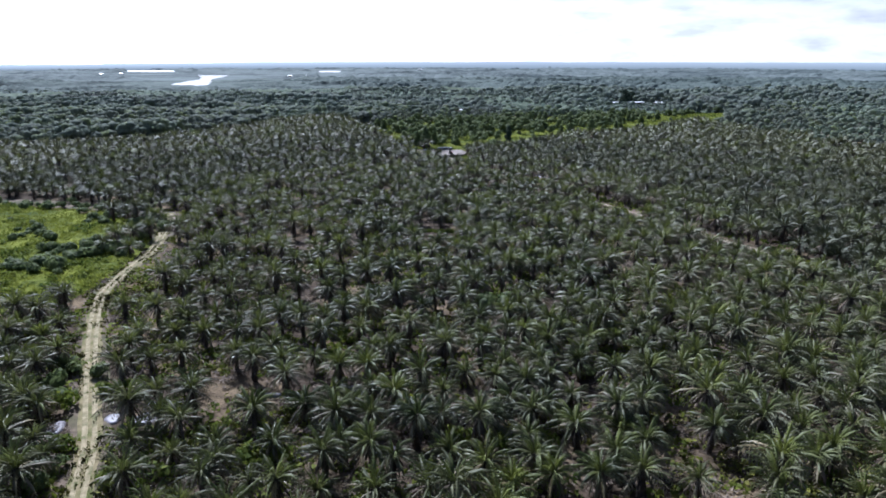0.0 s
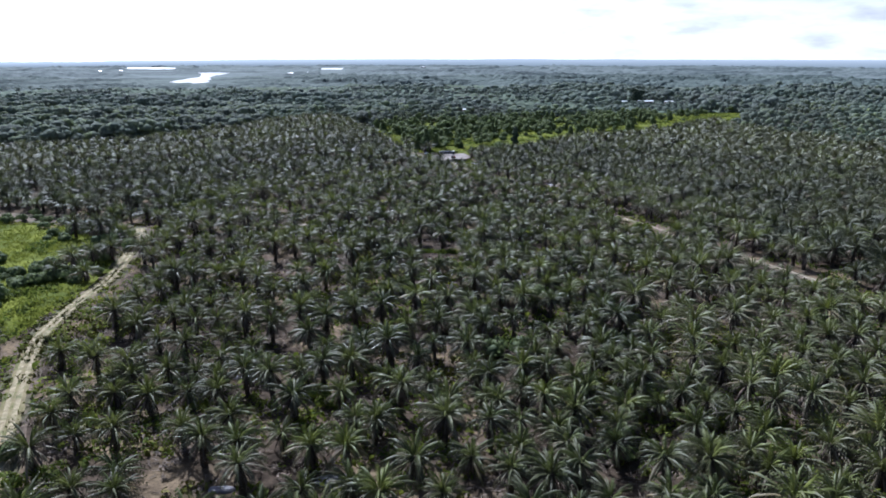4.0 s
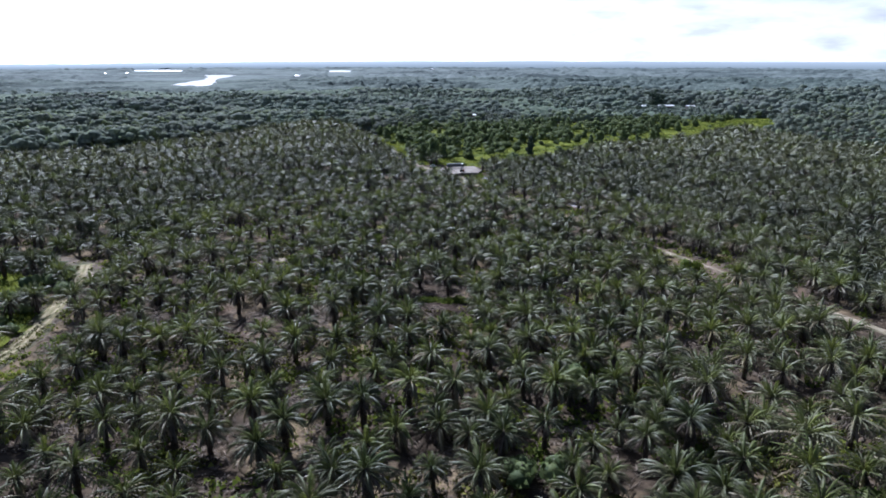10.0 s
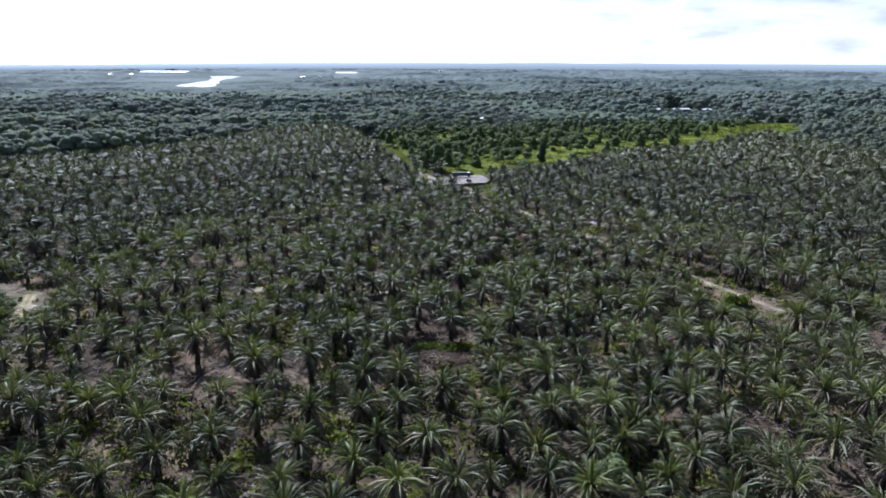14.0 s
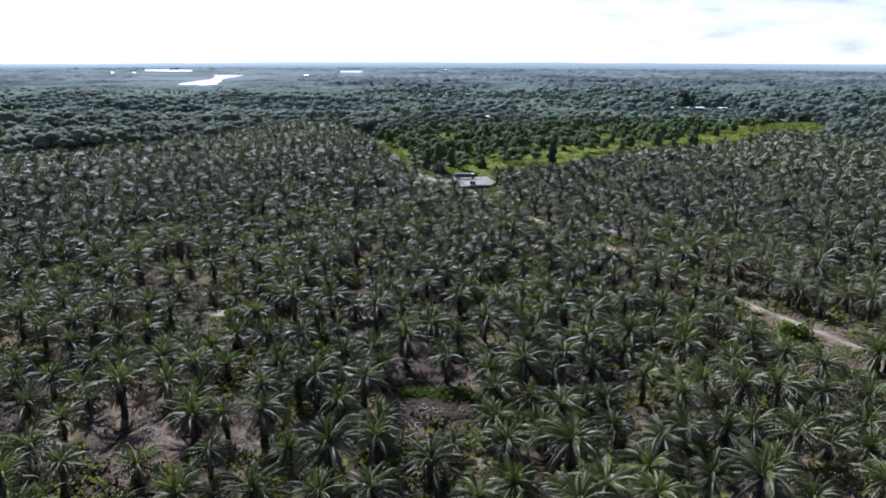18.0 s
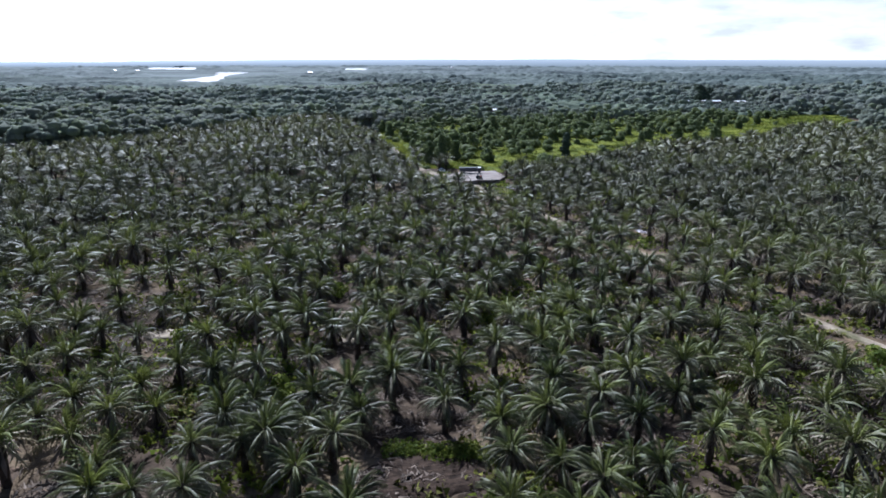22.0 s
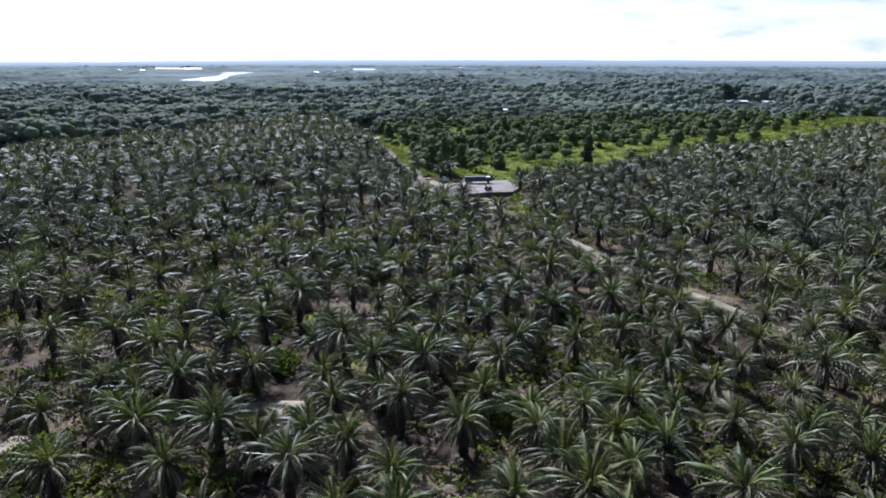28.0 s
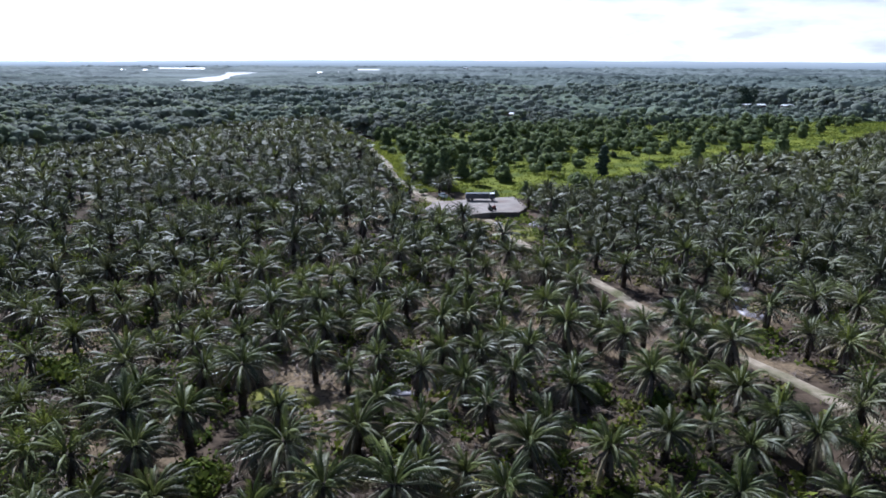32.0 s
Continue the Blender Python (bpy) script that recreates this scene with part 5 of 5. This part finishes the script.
# ---- houses far off ----
def shed(x, y, sx, sy, h, turn, name, label, z=0.0):
    base = new(name)
    tagged(base, label, "building")
    base.matrix_basis = pose(x, y, z, 0, 0, turn)
    part("wall", box(sx, sy, h, bevel=0.05), M_CONC, base)
    bm = bmesh.new()
    eave, ridge = h + 0.02, h + sy * 0.16
    ring = [(-sx / 2 - 0.6, -sy / 2 - 0.6, eave), (sx / 2 + 0.6, -sy / 2 - 0.6, eave), (sx / 2 + 0.6, sy / 2 + 0.6, eave), (-sx / 2 - 0.6, sy / 2 + 0.6, eave), (-sx / 2 - 0.6, 0, ridge), (sx / 2 + 0.6, 0, ridge)]
    v = [bm.verts.new(p) for p in ring]
    for f in ((0, 1, 5, 4), (2, 3, 4, 5), (1, 2, 5), (3, 0, 4), (3, 2, 1, 0)):
        bm.faces.new([v[k] for k in f])
    part("roof", bm, M_ROOF, base, "pale sheet-metal roof")
    for k in range(max(1, int(sx // 6))):
        part("door", box(1.6, 0.12, min(2.3, h - 0.3), (-sx / 2 + 3 + k * 6, -sy / 2 - 0.03, 0.02), 0.02), M_DARKPAINT, base, "dark doorway")
    return base


shed(247, 963, 8, 8, 4, 8, "long_shed", "long pale-roofed shed in a clearing of the woods")
shed(279, 968, 21, 8, 4, 8, "long_shed", "long pale-roofed shed in a clearing of the woods")
shed(310, 963, 10, 8, 4, 8, "long_shed", "long pale-roofed shed in a clearing of the woods")
shed(18, 797, 9, 7, 6, 5, "house", "small white-roofed house among the trees")
for n, (x, y, s) in enumerate(((-520, 2300, 14), (-470, 2360, 12), (-1290, 2560, 14), (-1240, 2610, 12), (-120, 3500, 24))):
    shed(x, y, s, s * 0.9, 6, 15 * n, "far_house", "distant pale-roofed house among the trees", 1.0)


# ---- the loading yard ----
def yard():
    """A raised earth-filled loading platform with a retaining wall to the south and a ramp down to the track."""
    top = new("loading_platform")
    tagged(top, "raised concrete loading platform with a dark retaining wall", "platform")
    h = 1.55
    plan = [(4.6, 453.6), (14.2, 455.2), (17.0, 463.5), (13.0, 479.5), (-4.5, 473.0)]
    bm = bmesh.new()
    up, low = [bm.verts.new((x, y, h)) for x, y in plan], [bm.verts.new((x, y, h - 0.18)) for x, y in plan]
    bm.faces.new(up)
    bm.faces.new(low[::-1])
    for k in range(5):
        bm.faces.new((low[k], low[(k + 1) % 5], up[(k + 1) % 5], up[k]))
    bmesh.ops.bevel(bm, geom=bm.edges[:], offset=0.04, segments=1, affect="EDGES")
    part("slab", bm, M_CONC, top, "grey worn concrete slab")
    for k in range(5):
        (x0, y0), (x1, y1) = plan[k], plan[(k + 1) % 5]
        length, turn = math.hypot(x1 - x0, y1 - y0), math.atan2(y1 - y0, x1 - x0)
        if k == 4:
            continue
        n = max(3, int(length / 2.4))
        for j in range(n):
            w = length / n
            bm = box(w - 0.03, 0.28, h - 0.2, (0, 0, -0.1), 0.02)
            ob = part("wall_panel", bm, M_WALL, top, "dark concrete wall panel")
            ob.matrix_basis = Matrix.Translation((x0 + (x1 - x0) * (j + 0.5) / n, y0 + (y1 - y0) * (j + 0.5) / n, 0)) @ Matrix.Rotation(turn, 4, "Z") @ Matrix.Translation((0, 0.16, 0))
    bm = bmesh.new()
    ramp = [(4.6, 453.7, h - 0.03), (-4.4, 472.9, h - 0.03), (-15.5, 474.5, 0.12), (-17.5, 463, 0.1), (-12, 455.5, 0.12), (-2, 452.8, 0.9)]
    up = [bm.verts.new(p) for p in ramp]
    low = [bm.verts.new((x, y, -0.6)) for x, y, z in ramp]
    bm.faces.new(up[::-1])
    for k in range(6):
        j = (k + 1) % 6
        bm.faces.new((up[k], up[j], low[j], low[k]))
    bmesh.ops.triangulate(bm, faces=bm.faces[:])
    part("ramp", bm, M_CONC, top, "sloping grey yard surface")
    for x, y in ((15.9, 465.0), (14.8, 470), (13.6, 475)):
        part("kerb_block", box(0.35, 2.2, 0.35, (x - 0.3, y + 1, h), 0.04), M_CONC, top, "low concrete kerb block")


yard()


def wheel(parent, x, y, z, r, w):
    m = pose(x, y, z, 90, 0, 0)
    t = part("wheel", rod(r, r, w, Matrix.Identity(4), 16), M_RUBBER, parent, "black rubber tyre")
    t.matrix_basis = m
    rim = part("rim", rod(r * 0.55, r * 0.5, w + 0.03, Matrix.Identity(4), 12), M_STEEL, t, "grey steel rim")
    return t


def lorry(x, y, z, turn):
    base = new("lorry")
    tagged(base, "dark flat-topped lorry parked on the loading platform", "lorry")
    base.matrix_basis = pose(x, y, z, 0, 0, turn)
    part("chassis", box(10.2, 0.9, 0.25, (-1.5, 0, 0.65), 0.03), M_STEEL, base)
    part("cargo_bed", box(8.2, 2.3, 1.5, (-2.4, 0, 0.92), 0.05), M_DARKPAINT, base, "dark blue cargo body")
    part("tarpaulin", box(8.0, 2.2, 0.22, (-2.4, 0, 2.42), 0.1), M_DARKPAINT, base, "dark cover over the load")
    cab = part("cab", box(1.7, 2.2, 1.75, (2.75, 0, 0.75), 0.14), M_DARKPAINT, base, "dark cab")
    part("windscreen", box(0.06, 1.9, 0.65, (3.62, 0, 1.65), 0.02), M_GLASS, cab)
    part("roof", box(1.5, 2.0, 0.08, (2.72, 0, 2.5), 0.03), M_WHITE, cab, "pale cab roof")
    for sy in (-1, 1):
        part("side_window", box(0.8, 0.05, 0.55, (2.9, sy * 1.1, 1.7), 0.02), M_GLASS, cab)
        part("headlight", box(0.05, 0.3, 0.2, (3.62, sy * 0.8, 0.95), 0.02), M_WHITE, cab)
        for wx in (2.7, -4.3, -5.5):
            wheel(base, wx, sy * 0.95, 0.5, 0.5, 0.32)


def pickup(x, y, z, turn):
    base = new("pickup_truck")
    tagged(base, "white pickup truck parked beside the gravel track", "car")
    base.matrix_basis = pose(x, y, z, 0, 0, turn)
    body = part("body", box(4.9, 1.75, 0.55, (0, 0, 0.42), 0.1), M_WHITE, base)
    cab = part("cab", box(2.1, 1.6, 0.72, (0.25, 0, 0.95), 0.2), M_WHITE, base)
    part("hood", box(1.3, 1.6, 0.14, (1.7, 0, 0.94), 0.06), M_WHITE, base)
    part("windscreen", box(0.06, 1.35, 0.45, (1.28, 0, 1.08), 0.02), M_GLASS, cab)
    part("rear_window", box(0.06, 1.3, 0.4, (-0.8, 0, 1.1), 0.02), M_GLASS, cab)
    for sy in (-1, 1):
        part("side_window", box(1.5, 0.05, 0.4, (0.25, sy * 0.79, 1.12), 0.02), M_GLASS, cab)
        part("bed_side", box(1.5, 0.08, 0.32, (-1.65, sy * 0.8, 0.95), 0.02), M_WHITE, base)
        part("headlight", box(0.05, 0.35, 0.16, (2.44, sy * 0.62, 0.72), 0.02), M_GLASS, body)
        part("tail_light", box(0.05, 0.2, 0.25, (-2.44, sy * 0.7, 0.68), 0.02), M_RUSTPAINT, body)
        for wx in (1.5, -1.5):
            wheel(base, wx, sy * 0.78, 0.36, 0.36, 0.22)
    part("tailgate", box(0.08, 1.6, 0.34, (-2.4, 0, 0.95), 0.02), M_WHITE, base)


def tractor(x, y, z, turn):
    base = new("tractor")
    tagged(base, "small reddish farm tractor at the edge of the loading platform", "tractor")
    base.matrix_basis = pose(x, y, z, 0, 0, turn)
    part("body", box(1.9, 0.7, 0.6, (0.3, 0, 0.6), 0.08), M_RUSTPAINT, base)
    part("hood", box(1.1, 0.6, 0.4, (0.75, 0, 1.18), 0.1), M_RUSTPAINT, base, "faded red hood")
    part("seat", box(0.45, 0.5, 0.5, (-0.45, 0, 1.2), 0.06), M_RUBBER, base, "black seat")
    part("exhaust", rod(0.05, 0.04, 1.0, Matrix.Translation((0.9, 0.2, 2.0))), M_STEEL, base)
    part("roll_bar", box(0.1, 0.9, 1.3, (-0.85, 0, 1.2), 0.03), M_DARKPAINT, base, "dark roll bar")
    for sy in (-1, 1):
        wheel(base, -0.5, sy * 0.62, 0.68, 0.68, 0.36)
        wheel(base, 1.05, sy * 0.5, 0.4, 0.4, 0.24)


lorry(2.6, 472.0, 1.56, 5)
pickup(-12.6, 483.0, 0.02, 118)
tractor(5.2, 456.6, 1.56, 20)


# ---- ground cover ----
def tuft_shape(r, blades, height, spread, wide):
    v, t = [], []
    for k in range(blades):
        a, d = r.uniform(0, 6.28), spread * math.sqrt(r.uniform())
        x, y, h = d * math.cos(a), d * math.sin(a), height * r.uniform(0.5, 1.1)
        b = r.uniform(0, 6.28)
        dx, dy = wide * math.cos(b), wide * math.sin(b)
        v += [(x - dx, y - dy, 0.0), (x + dx, y + dy, 0.0), (x * 1.5 + r.normal(0, 0.15), y * 1.5 + r.normal(0, 0.15), h)]
        t.append((3 * k, 3 * k + 1, 3 * k + 2))
    return np.array(v), np.array(t), np.zeros(len(t))


def herb_shape(r, leaves, height, spread, size):
    v, t = leaf_ball(r, [(0, 0, height * 0.25, spread, height * 0.7), (spread * 0.5, 0.2, height * 0.2, spread * 0.6, height * 0.6)], leaves, size, 0.5)
    return v, t, np.zeros(len(t))


TUFTS = [tuft_shape(np.random.default_rng(400 + k), 6, 0.75, 0.8, 0.22) for k in range(6)]
HERBS = [herb_shape(np.random.default_rng(420 + k), 11, 0.8, 1.1, 0.46) for k in range(6)]
for name, poly, n, label in (("meadow_tufts_west", FIELD_WEST, 9000, "bright green grass tufts"), ("meadow_tufts_north", FIELD_NORTH, 14000, "bright green grass and ferns")):
    xs, ys = [p[0] for p in poly], [p[1] for p in poly]
    x, y = r_tree.uniform(max(min(xs), -225), max(xs), 3 * n), r_tree.uniform(min(ys), max(ys), 3 * n)
    keep = inside(poly, x, y) & (wander(x, y, 0.06) > -0.75)
    x, y = x[keep][:n], y[keep][:n]
    m = len(x)
    v, t, w = scatter(TUFTS, x, y, np.full(m, 0.1), r_tree.uniform(0.6, 1.6, m), r_tree.uniform(0, 6.28, m))
    stuff(name, v, t, [M_TUFT], label, "grass", w)

# ferns and low shrubs that make the meadows lumpy
FERNS = [herb_shape(np.random.default_rng(440 + k), 26, 1.3, 1.5, 0.5) for k in range(6)]
for name, poly, n in (("meadow_ferns_west", FIELD_WEST, 1500), ("meadow_ferns_north", FIELD_NORTH, 3800)):
    xs, ys = [p[0] for p in poly], [p[1] for p in poly]
    x, y = r_tree.uniform(max(min(xs), -225), max(xs), 5 * n), r_tree.uniform(min(ys), max(ys), 5 * n)
    keep = inside(poly, x, y) & (wander(x, y, 0.05) + 0.7 * wander(x, y, 0.16) > 0.02)
    x, y = x[keep][:n], y[keep][:n]
    m = len(x)
    v, t, w = scatter(FERNS, x, y, np.full(m, 0.0), r_tree.uniform(0.5, 1.5, m), r_tree.uniform(0, 6.28, m))
    stuff(name, v, t, [M_HERB], "lumpy green ferns and creepers on the meadow", "ferns", w)

# a ridge of weeds behind the peat clearing
x, y = r_tree.uniform(-9, 6, 130), 250.8 + r_tree.normal(0, 0.9, 130)
v, t, w = scatter(FERNS, x, y - 0.02 * (x + 1.5) ** 2, np.full(130, 0.0), r_tree.uniform(0.35, 0.8, 130), r_tree.uniform(0, 6.28, 130))
stuff("weed_ridge", v, t, [M_HERB], "low yellow-green weeds along the edge of the peat clearing", "weeds", w)

# grass between the wheel ruts and along the verges
way = np.array(TRACK_WEST, float)
k, s = r_tree.integers(0, len(way) - 1, 2600), r_tree.uniform(0, 1, 2600)
x, y = (way[k] + (way[k + 1] - way[k]) * s[:, None]).T
x = x + np.where(r_tree.uniform(0, 1, 2600) < 0.25, r_tree.normal(0, 0.25, 2600), r_tree.choice([-1, 1], 2600) * r_tree.normal(2.3, 0.5, 2600))
keep = wander(x, y, 0.12) > -0.12
x, y = x[keep], y[keep]
m = len(x)
v, t, w = scatter(TUFTS, x, y, np.full(m, 0.02), r_tree.uniform(0.25, 0.8, m), r_tree.uniform(0, 6.28, m))
stuff("track_grass", v, t, [M_WEED], "yellow-green grass between the ruts of the dirt track", "grass", w)

way = np.array(TRACK_NORTH[2:], float)
k, s = r_tree.integers(0, len(way) - 1, 3000), r_tree.uniform(0, 1, 3000)
x, y = (way[k] + (way[k + 1] - way[k]) * s[:, None]).T
x = x + r_tree.choice([-1, 1, 1], 3000) * r_tree.uniform(2.6, 8.0, 3000)
v, t, w = scatter(TUFTS, x, y, np.full(3000, 0.0), r_tree.uniform(0.8, 1.8, 3000), r_tree.uniform(0, 6.28, 3000))
stuff("verge_grass", v, t, [M_TUFT], "tall bright grass along the gravel track", "grass", w)

x, y = r_tree.uniform(-160, 160, 60000), r_tree.uniform(70, 480, 60000)
keep = wedge(x, y, 20) & ~inside(FIELD_WEST, x, y) & ~inside(YARD, x, y) & inside(PALM_LAND, x, y)
keep &= (off_line(TRACK_WEST, x, y) > 2.4) & (off_line(TRACK_EAST, x, y) > 2.0) & (off_line(TRACK_NORTH, x, y) > 3)
keep &= wander(x, y, 0.045) + 0.5 * wander(x, y, 0.2) > -0.06
x, y = x[keep][:12500], y[keep][:12500]
m = len(x)
v, t, w = scatter(HERBS, x, y, np.full(m, -0.2), r_tree.uniform(0.7, 1.9, m), r_tree.uniform(0, 6.28, m))
stuff("undergrowth", v, t, [M_HERB], "yellow-green weeds and ferns under the palms", "undergrowth", w)

x, y = r_tree.uniform(-125, 125, 60000), r_tree.uniform(80, 450, 60000)
keep = wedge(x, y, 15) & ~inside(FIELD_WEST, x, y) & ~inside(YARD, x, y) & inside(PALM_LAND, x, y)
keep &= (off_line(TRACK_WEST, x, y) > 2.6) & (off_line(TRACK_EAST, x, y) > 2.2)
keep &= wander(y, x, 0.04) + 0.6 * wander(y, x, 0.17) > 0.18
x, y = x[keep][:7000], y[keep][:7000]
m = len(x)
v, t, w = scatter(HERBS, x, y, np.full(m, -0.25), r_tree.uniform(0.7, 1.6, m), r_tree.uniform(0, 6.28, m))
stuff("ochre_weeds", v, t, [M_WEED], "ochre and olive weeds in the gaps between the palms", "weeds", w)

DRY = [frond_arrays(3.4, 12, 24, 8, 0.75, 0.15, 1) for k in range(6)]
x, y = r_tree.uniform(-110, 110, 40000), r_tree.uniform(80, 440, 40000)
keep = wedge(x, y, 10) & ~inside(FIELD_WEST, x, y) & ~inside(YARD, x, y) & inside(PALM_LAND, x, y) & (off_line(TRACK_WEST, x, y) > 2.6) & (off_line(TRACK_EAST, x, y) > 2.4)
keep &= wander(x, y, 0.07) > -0.25
x, y = x[keep][:6500], y[keep][:6500]
m = len(x)
v, t, w = scatter(DRY, x, y, np.full(m, -0.15), r_tree.uniform(0.6, 1.1, m), r_tree.uniform(0, 6.28, m))
stuff("fallen_fronds", v, t, [M_DEAD, M_DEAD], "dry grey-brown palm fronds lying on the ground", "litter", w)


def litter_shape(r, strips):
    """A low heap of dry leaf strips and stalks."""
    v, t = [], []
    for k in range(strips):
        a, d, turn = r.uniform(0, 6.28), 1.2 * math.sqrt(r.uniform()), r.uniform(0, 6.28)
        long, wide, z = r.uniform(0.4, 1.5), r.uniform(0.05, 0.14), 0.35 * r.uniform() * (1.2 - d) + 0.05
        x, y, cx, sy = d * math.cos(a), d * math.sin(a), math.cos(turn), math.sin(turn)
        v += [(x - sy * wide, y + cx * wide, z), (x + sy * wide, y - cx * wide, z + r.uniform(-0.05, 0.15)), (x + cx * long, y + sy * long, z + r.uniform(-0.15, 0.3))]
        t.append((3 * k, 3 * k + 1, 3 * k + 2))
    return np.array(v), np.array(t), np.zeros(len(t))


HEAPS = [litter_shape(np.random.default_rng(460 + k), 14) for k in range(8)]
x, y = r_tree.uniform(-115, 115, 40000), r_tree.uniform(80, 440, 40000)
keep = wedge(x, y, 10) & ~inside(FIELD_WEST, x, y) & ~inside(YARD, x, y) & inside(PALM_LAND, x, y) & (off_line(TRACK_WEST, x, y) > 3) & (off_line(TRACK_EAST, x, y) > 2.6)
keep &= wander(x, y, 0.09) > -0.2
x, y = x[keep][:6500], y[keep][:6500]
m = len(x)
v, t, w = scatter(HEAPS, x, y, np.full(m, -0.12), r_tree.uniform(0.7, 1.7, m), r_tree.uniform(0, 6.28, m))
stuff("leaf_litter", v, t, [M_DEAD], "heaps of dry brown palm litter on the ground", "litter", w)
